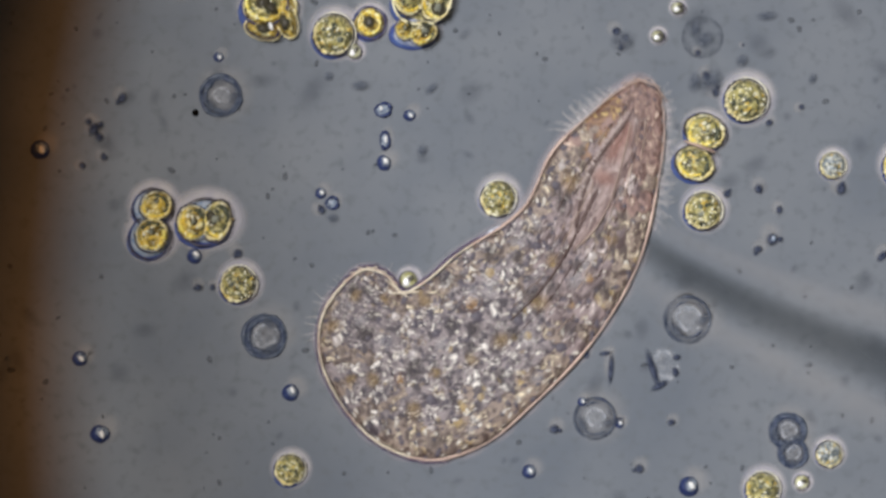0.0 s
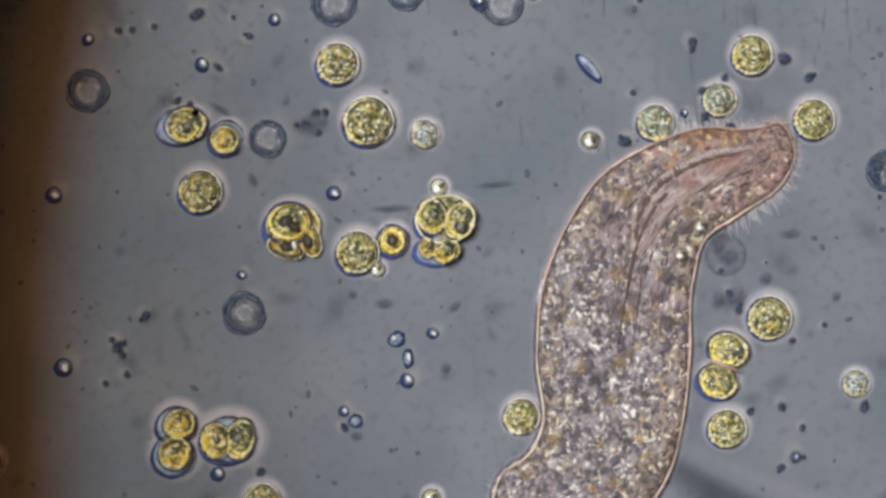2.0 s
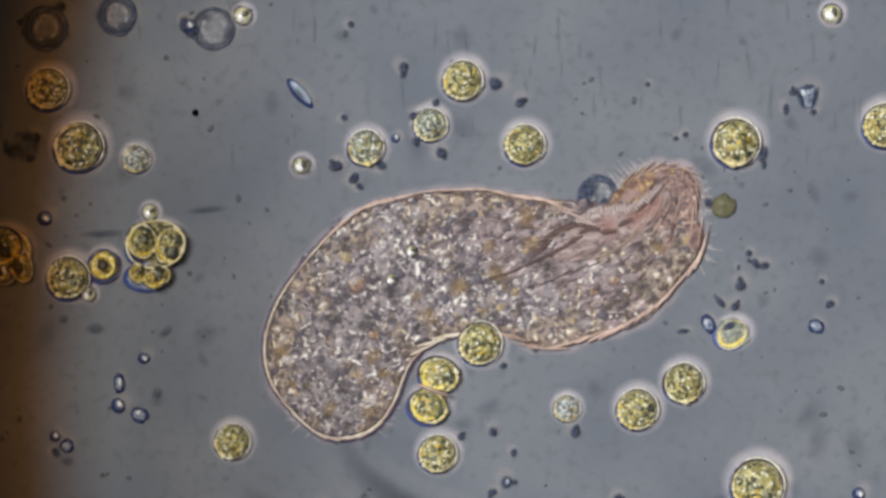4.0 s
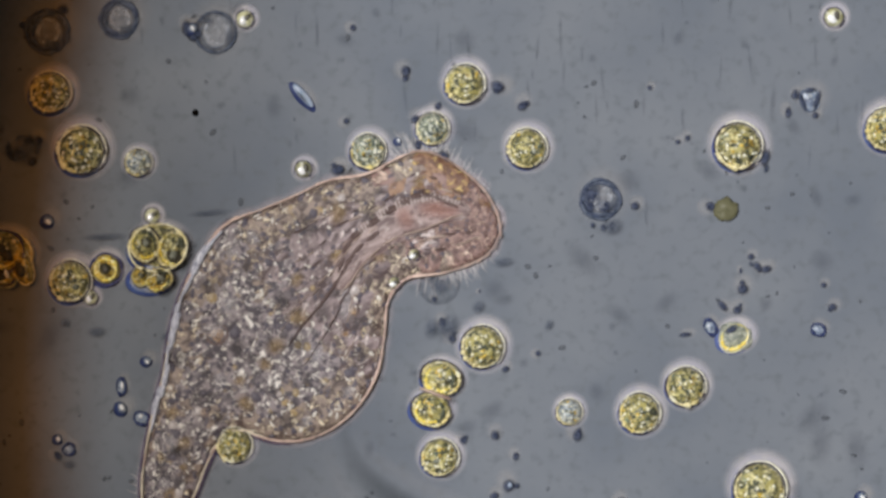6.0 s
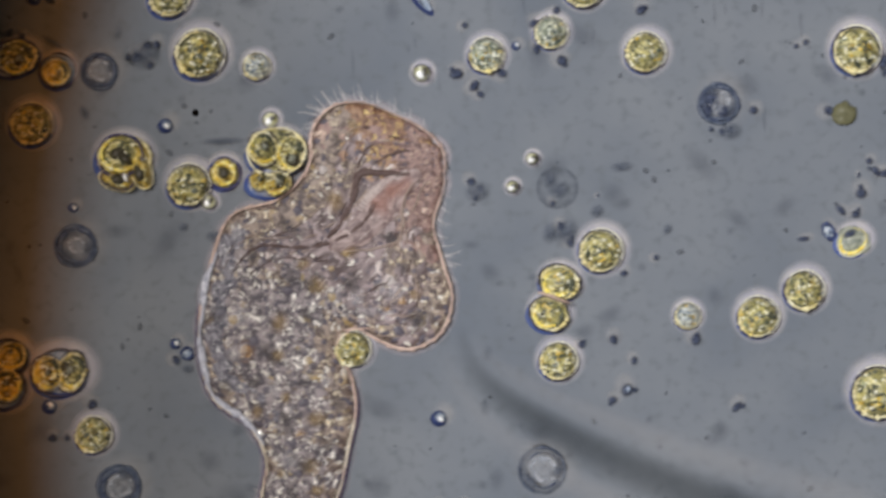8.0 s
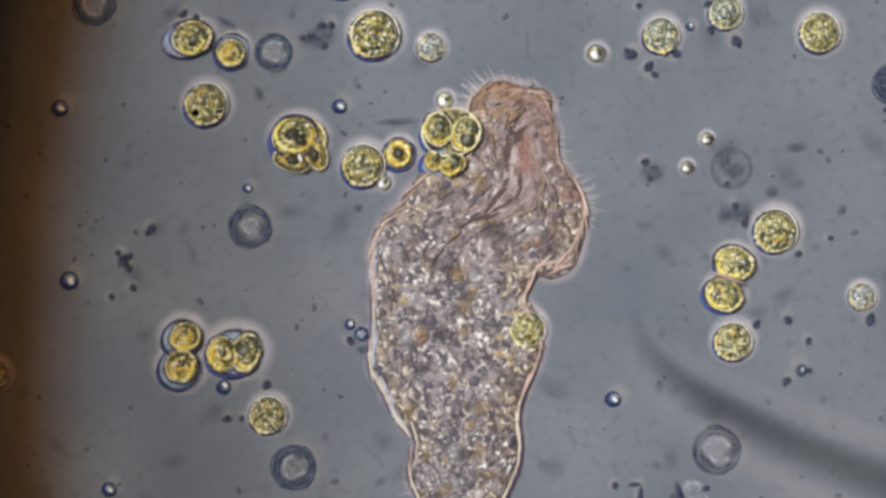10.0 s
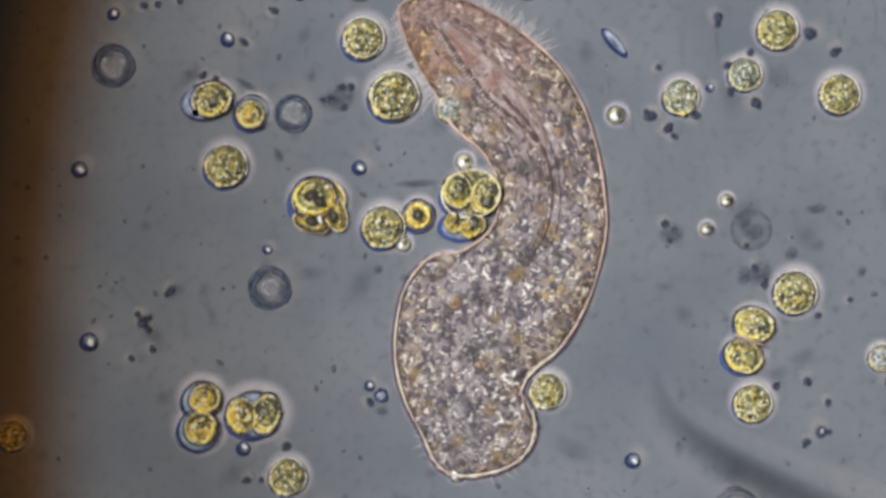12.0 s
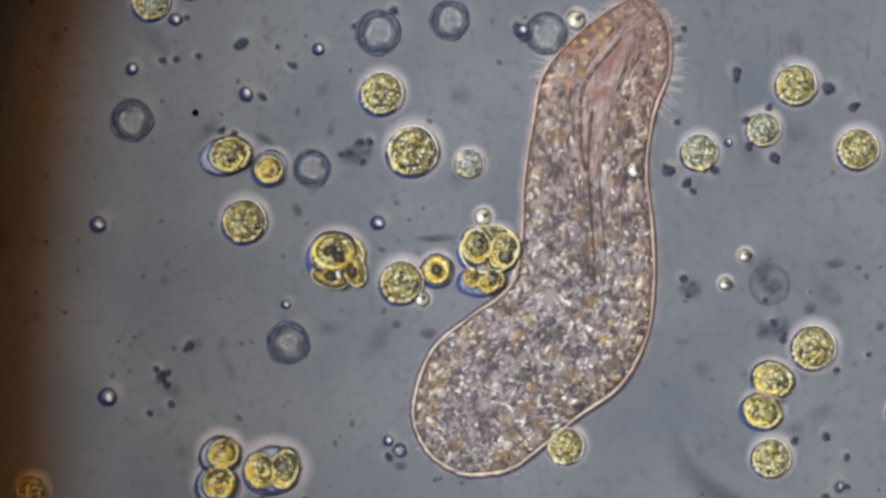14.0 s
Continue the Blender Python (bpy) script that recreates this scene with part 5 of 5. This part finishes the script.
def swim(ciliate, segs, oral, gullet, folds, rim, ridge, outer):
    bend(0.0,
         ((1130, 138), (1085, 165), (1050, 195), (980, 262), (925, 365), (800, 455), (750, 497), (712, 515), (690, 490), (650, 475), (610, 495)),
         ((1130, 138), (1165, 155), (1176, 210), (1165, 330), (1130, 470), (1060, 592), (950, 712), (850, 792), (760, 816), (680, 792), (600, 712), (563, 620), (570, 555), (610, 495)))
    bend(0.5,
         ((1110, -80), (1050, -30), (1000, 40), (962, 120), (945, 260), (922, 380), (800, 470), (720, 540), (665, 535), (640, 560)),
         ((1110, -80), (1160, -40), (1175, 60), (1172, 200), (1157, 400), (1110, 525), (1040, 630), (950, 712), (850, 750), (760, 737), (690, 690), (650, 630), (640, 560)))
    bend(1.0,
         ((1265, 112), (1215, 125), (1140, 142), (1040, 210), (985, 310), (950, 450), (945, 590), (905, 628), (825, 665), (785, 740), (765, 830)),
         ((1265, 112), (1290, 150), (1268, 240), (1215, 295), (1195, 400), (1192, 520), (1172, 650), (1140, 765), (1060, 865), (960, 905), (860, 895), (765, 830)))
    bend(1.5,
         ((1300, 265), (1250, 275), (1110, 292), (1030, 370), (990, 470), (968, 600), (962, 700), (975, 770), (900, 800), (845, 865), (815, 950), (805, 990)),
         ((1300, 265), (1328, 310), (1300, 390), (1250, 430), (1222, 500), (1218, 620), (1206, 740), (1185, 845), (1120, 940), (1000, 1030), (880, 1040), (805, 990)))
    bend(2.0,
         ((1385, 212), (1330, 225), (1240, 225), (1150, 255), (1060, 312), (1000, 400), (960, 500), (948, 640), (955, 760), (935, 800), (885, 840), (868, 900), (870, 950)),
         ((1385, 212), (1408, 270), (1385, 325), (1310, 382), (1250, 425), (1228, 500), (1222, 640), (1210, 745), (1185, 840), (1130, 920), (1030, 1000), (930, 1010), (870, 950)))
    bend(2.5,
         ((1398, 262), (1310, 240), (1220, 215), (1120, 240), (1020, 282), (950, 350), (900, 450), (872, 580), (870, 690), (890, 740), (855, 790), (852, 850), (880, 920), (930, 955)),
         ((1398, 262), (1408, 310), (1380, 355), (1300, 393), (1230, 415), (1180, 470), (1166, 560), (1156, 660), (1140, 780), (1100, 860), (1040, 930), (930, 955)))
    bend(3.0,
         ((1400, 375), (1380, 325), (1330, 280), (1220, 240), (1100, 262), (950, 300), (880, 360), (820, 440), (787, 540), (780, 700), (792, 780), (840, 845), (920, 868)),
         ((1400, 375), (1400, 415), (1370, 435), (1280, 440), (1170, 457), (1100, 492), (1085, 580), (1062, 660), (1075, 740), (1050, 812), (1000, 855), (920, 868)))
    bend(3.5,
         ((1392, 365), (1370, 340), (1310, 342), (1245, 362), (1100, 345), (1000, 320), (900, 310), (800, 325), (720, 372), (640, 470), (600, 570), (592, 660), (620, 725), (680, 775), (745, 790)),
         ((1392, 365), (1388, 410), (1365, 460), (1310, 502), (1220, 545), (1130, 552), (1000, 535), (930, 550), (890, 600), (855, 690), (815, 760), (745, 790)))
    bend(3.7,
         ((1225, 262), (1165, 290), (1125, 340), (1085, 380), (980, 355), (860, 328), (740, 330), (650, 360), (560, 430), (490, 520), (470, 600), (480, 650), (530, 710), (590, 745), (630, 750)),
         ((1225, 262), (1265, 300), (1272, 380), (1250, 470), (1190, 535), (1090, 565), (960, 568), (850, 555), (790, 570), (750, 620), (720, 690), (680, 735), (630, 750)))
    bend(5.8,
         ((908, 385), (870, 328), (820, 285), (740, 270), (690, 285), (650, 312), (570, 325), (480, 365), (400, 400), (350, 480), (320, 600), (298, 700), (275, 800), (265, 880), (280, 900)),
         ((908, 385), (900, 440), (860, 477), (790, 492), (725, 510), (705, 570), (690, 670), (660, 730), (600, 766), (520, 783), (450, 770), (405, 748), (385, 780), (350, 850), (280, 900)))
    bend(6.0,
         ((885, 385), (865, 345), (820, 300), (780, 275), (740, 266), (700, 280), (650, 305), (580, 318), (520, 345), (460, 370), (400, 395), (355, 450), (320, 520), (300, 590), (288, 660), (270, 730), (256, 800), (250, 880), (268, 950)),
         ((885, 385), (886, 412), (865, 450), (820, 475), (770, 488), (720, 497), (692, 530), (683, 590), (670, 660), (640, 715), (590, 760), (520, 783), (470, 778), (430, 765), (395, 780), (370, 820), (345, 880), (310, 935), (268, 950)))
    bend(6.5,
         ((782, 385), (740, 340), (690, 303), (640, 308), (560, 312), (510, 345), (440, 360), (380, 390), (350, 470), (310, 540), (265, 620), (230, 720), (210, 830), (215, 900), (260, 990)),
         ((782, 385), (778, 440), (740, 485), (690, 512), (663, 560), (662, 640), (650, 700), (610, 760), (550, 790), (500, 796), (455, 772), (410, 755), (385, 800), (370, 890), (330, 960), (260, 990)))
    bend(7.0,
         ((692, 272), (660, 245), (600, 200), (570, 172), (520, 192), (440, 205), (390, 225), (360, 270), (340, 360), (270, 430), (205, 490), (175, 580), (175, 670), (200, 730), (250, 770), (265, 850), (262, 930), (280, 960)),
         ((692, 272), (690, 315), (650, 370), (615, 412), (612, 460), (632, 520), (620, 592), (570, 640), (520, 656), (470, 640), (430, 610), (390, 615), (380, 680), (375, 770), (345, 845), (310, 930), (280, 960)))
    bend(7.5,
         ((637, 285), (610, 245), (560, 210), (500, 180), (440, 180), (390, 205), (357, 260), (345, 310), (300, 370), (240, 430), (190, 500), (160, 560), (165, 640), (180, 700), (240, 765), (278, 815), (280, 900), (300, 970)),
         ((637, 285), (630, 335), (605, 400), (605, 460), (632, 530), (620, 592), (570, 640), (520, 649), (475, 630), (435, 603), (402, 625), (415, 720), (400, 790), (370, 890), (330, 965), (300, 970)))
    bend(8.0,
         ((788, 265), (760, 235), (690, 197), (640, 180), (580, 192), (550, 235), (545, 290), (500, 345), (410, 380), (370, 470), (352, 560), (358, 660), (380, 710), (440, 755), (468, 810), (462, 890), (490, 980)),
         ((788, 265), (787, 330), (770, 400), (785, 460), (802, 530), (780, 592), (720, 620), (670, 605), (630, 585), (600, 610), (622, 660), (632, 720), (620, 790), (595, 890), (540, 970), (490, 980)))
    bend(8.5,
         ((918, 260), (895, 225), (840, 205), (780, 178), (730, 190), (705, 230), (700, 290), (640, 340), (570, 380), (530, 440), (510, 500), (515, 600), (520, 690), (570, 740), (630, 772), (630, 820), (612, 890), (640, 980)),
         ((918, 260), (918, 330), (905, 400), (930, 450), (947, 510), (930, 572), (880, 600), (830, 590), (790, 570), (757, 600), (785, 660), (795, 720), (780, 800), (735, 890), (690, 970), (640, 980)))
    bend(9.0,
         ((968, 290), (955, 255), (920, 238), (885, 205), (840, 186), (800, 195), (783, 240), (772, 290), (720, 325), (660, 342), (615, 380), (602, 440), (580, 500), (582, 560), (590, 620), (583, 680), (605, 722), (650, 752), (692, 772), (698, 830), (692, 900), (720, 985)),
         ((968, 290), (975, 340), (972, 400), (990, 450), (1002, 500), (988, 555), (940, 582), (900, 575), (862, 585), (848, 605), (862, 640), (878, 690), (872, 760), (850, 830), (825, 890), (780, 970), (720, 985)))
    bend(9.2,
         ((1018, 290), (1000, 255), (950, 228), (900, 190), (850, 190), (830, 240), (808, 305), (730, 325), (670, 360), (640, 420), (625, 500), (640, 600), (640, 690), (690, 742), (742, 780), (735, 890), (760, 980)),
         ((1018, 290), (1026, 340), (1018, 400), (1040, 455), (1047, 500), (1020, 562), (970, 576), (920, 555), (885, 580), (905, 625), (928, 660), (933, 720), (915, 800), (888, 890), (830, 970), (760, 980)))
    bend(11.3,
         ((820, -70), (795, -20), (800, 50), (798, 110), (797, 170), (848, 210), (845, 290), (800, 335), (725, 352), (682, 420), (668, 520), (678, 640), (700, 720), (750, 790), (805, 824)),
         ((820, -70), (880, -30), (940, 20), (1000, 80), (1040, 160), (1056, 260), (1045, 380), (1010, 470), (960, 520), (915, 548), (912, 600), (945, 650), (940, 725), (905, 785), (860, 815), (805, 824)))
    bend(11.5,
         ((815, 20), (792, 45), (795, 90), (803, 140), (802, 200), (845, 262), (868, 320), (850, 370), (790, 400), (730, 415), (697, 460), (680, 530), (683, 620), (700, 700), (740, 780), (775, 840), (815, 862)),
         ((815, 20), (870, 20), (930, 50), (990, 105), (1040, 170), (1065, 240), (1075, 320), (1070, 410), (1045, 500), (1000, 570), (952, 598), (926, 628), (930, 668), (956, 690), (963, 730), (945, 790), (900, 845), (815, 862)))
    bend(11.8,
         ((748, -10), (742, 30), (770, 100), (800, 200), (848, 255), (878, 320), (858, 380), (780, 410), (712, 470), (688, 560), (700, 680), (730, 760), (775, 838), (805, 848)),
         ((748, -10), (800, -25), (870, 0), (940, 50), (1010, 120), (1055, 220), (1073, 340), (1060, 450), (1020, 540), (965, 598), (912, 620), (925, 680), (955, 720), (945, 780), (900, 825), (805, 848)))
    bend(12.0,
         ((735, -8), (705, 15), (712, 60), (745, 130), (775, 180), (800, 225), (850, 270), (880, 330), (868, 400), (820, 440), (760, 455), (720, 500), (700, 570), (698, 640), (715, 710), (745, 770), (775, 825), (805, 845)),
         ((735, -8), (800, -8), (870, 20), (930, 60), (990, 115), (1030, 180), (1055, 250), (1070, 330), (1075, 400), (1060, 480), (1035, 550), (990, 620), (940, 665), (925, 690), (947, 740), (940, 790), (905, 825), (850, 842), (805, 845)))
    bend(12.2,
         ((690, 80), (692, 115), (730, 190), (780, 250), (830, 310), (860, 360), (895, 420), (880, 500), (800, 540), (750, 570), (720, 620), (708, 700), (720, 780), (770, 875), (830, 910)),
         ((690, 80), (720, 52), (800, 58), (900, 93), (970, 140), (1020, 210), (1060, 310), (1080, 420), (1083, 520), (1060, 620), (1010, 690), (945, 730), (945, 790), (930, 850), (885, 895), (830, 910)))
    bend(12.5,
         ((755, 225), (752, 275), (772, 325), (832, 400), (860, 470), (905, 540), (900, 620), (850, 660), (772, 690), (740, 770), (738, 880), (770, 960), (840, 1010)),
         ((755, 225), (800, 190), (870, 203), (940, 238), (1010, 288), (1060, 370), (1100, 470), (1127, 580), (1116, 680), (1080, 765), (1020, 832), (960, 890), (930, 960), (840, 1010)))
    bend(13.0,
         ((872, 190), (848, 205), (838, 228), (812, 240), (798, 290), (798, 350), (830, 425), (850, 480), (900, 530), (912, 600), (890, 660), (820, 700), (770, 750), (745, 820), (738, 890), (770, 990), (840, 1040)),
         ((872, 190), (900, 200), (912, 232), (957, 264), (1012, 300), (1062, 354), (1095, 430), (1112, 510), (1140, 640), (1131, 730), (1090, 820), (1030, 885), (960, 960), (840, 1040)))
    bend(13.5,
         ((1010, 272), (935, 295), (887, 355), (880, 420), (890, 500), (905, 590), (880, 650), (800, 710), (760, 780), (735, 880), (770, 980), (840, 1020)),
         ((1010, 272), (1080, 288), (1112, 350), (1122, 430), (1150, 500), (1176, 590), (1188, 680), (1170, 765), (1120, 832), (1050, 885), (960, 970), (840, 1020)))
    bend(14.0,
         ((1135, -15), (1085, 10), (1020, 60), (960, 130), (940, 220), (925, 320), (920, 420), (903, 500), (830, 560), (770, 610), (737, 680), (730, 740), (760, 805), (820, 843)),
         ((1135, -15), (1178, 35), (1187, 120), (1160, 200), (1146, 300), (1156, 400), (1159, 500), (1145, 600), (1100, 682), (1020, 742), (960, 792), (900, 833), (820, 843)))
    mid = STATIONS // 2
    base = [(t, at_map(*((p[0][mid] + p[1][mid]) / 2))) for t, p in POSES]
    walk(ciliate, [(t, Matrix.Translation(b)) for t, b in base])

    # the mouth slides over to one flank while the body turns about its length
    when = (0, 6.2, 7.5, 8.5, 9.2, 11.4, 14)
    front, back = (-0.35, -0.2, 0.35, 0.15, 0.1, -0.25, -0.25), (-0.2, 0, -0.5, -0.5, -0.35, -0.05, -0.05)

    def rows(i, v0, slant=None, mouth=False):
        keys = []
        for (t, (a, b, ang)), (_, o) in zip(POSES, base):
            f, g = (np.interp(t, when, front), np.interp(t, when, back)) if mouth else (0.0, 0.0)
            v = v0 + f + (g - f) * (i - 4) / 9
            lean = 0.0 if slant is None else slant + (g - f) / 4.5
            p = at_map(*(a[i] * (0.5 - v / 2) + b[i] * (0.5 + v / 2))) - o
            turn = ang[i]
            if slant is not None:
                d = (a[i + 1] - a[i - 1]) * (0.5 - v / 2) + (b[i + 1] - b[i - 1]) * (0.5 + v / 2) + (b[i] - a[i]) * lean / 2
                way = math.atan2(-d[1], d[0])
                turn += (way - turn + math.pi) % (2 * math.pi) - math.pi
            keys.append((t, pose(p.x, p.y, 0, 0, 0, math.degrees(turn))))
        return keys

    for i, row in enumerate(segs):
        for j, ob in enumerate(row):
            walk(ob, rows(i, -1 + 2 * j / (ACROSS - 1)))
    for i, s, m, a, g in oral:
        rise = 0.45 * 0.7 * math.cos((i - 3) / 11 * math.pi) * math.pi / 11 * 2
        for ob, v, k in ((m, 0.12, 0.0), (a, 0.12 - 0.45 * s, -rise), (g, 0.12 + 0.45 * s, rise)):
            walk(ob, rows(i, v, k, True))
    for i, ob, v, *still in gullet:
        walk(ob, rows(i, v, 0.0, not still))
    def along(k, deep, height):
        """Rows for a piece that lies along the outline, so far inside it; height(t) is its level."""
        keys, last = [], None
        for (t, _), (_, o), (loop, heading, inward) in zip(POSES, base, SKINS):
            last = heading[k] if last is None else last + (heading[k] - last + math.pi) % (2 * math.pi) - math.pi
            p = at_map(*(loop[k] + inward[k] * deep)) - o
            keys.append((t, pose(p.x, p.y, height(t), 0, 0, math.degrees(last))))
        return keys

    for k, ob in enumerate(rim):
        walk(ob, along(k, 2.5, lambda t: 0.098))
    for k, ob in outer:
        walk(ob, along(k, -2.5, lambda t: 0.06))
    for k, ob in ridge:
        walk(ob, along(k, 5.0 + 2.0 * math.sin(k * 1.7), lambda t: 0.1 if 5.9 < t < 9.3 else 0.02))
    # the folds of the flank rise while the body is bunched up
    for i, ob, _ in folds:
        keys = []
        for t, m in rows(i, -1.10 - 0.12 * ((i * 5) % 3) / 2, 0.0):
            keys.append((t, Matrix.Translation((0, 0, 0.0 if 6.4 < t < 9.3 else -0.06)) @ m))
        walk(ob, keys)


build_slide()
background()
colonies()
populate()
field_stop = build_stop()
ciliate, segments, mouth, gullet_folds, flank_folds, pellicle, flank_edge, outer_lines = build_ciliate()
swimmer = thing("flagellate", 727, 591, "small dark oval flagellate with a pale spot", "flagellate")
part("body", DROPGREY_ME[0], swimmer, 0, 0, 0, 15 * U, 12 * U, 0.014, 0.3, "grey-olive inside")
part("outline", THICK_ME[0], swimmer, 0, 0, 0.012, 14 * U, 11 * U, 0.05, 0.3, "thick navy outline")
part("pale_spot", DROP_ME[1], swimmer, -3 * U, 3 * U, 0.016, 3 * U, 4 * U, 0.008, 0.3, "pale spot")


def motions():
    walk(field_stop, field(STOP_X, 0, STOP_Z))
    swim(ciliate, segments, mouth, gullet_folds, flank_folds, pellicle, flank_edge, outer_lines)
    way = ((0.0, 727, 591, 0), (0.5, 705, 606, 50), (1.5, 708, 611, 20), (2.5, 716, 613, 10), (3.0, 757, 693, -40), (3.5, 766, 701, -40), (14.0, 766, 701, -40))
    walk(swimmer, [(t, pose(x * U, -y * U, 0, 0, 0, a)) for t, x, y, a in way])


motions()
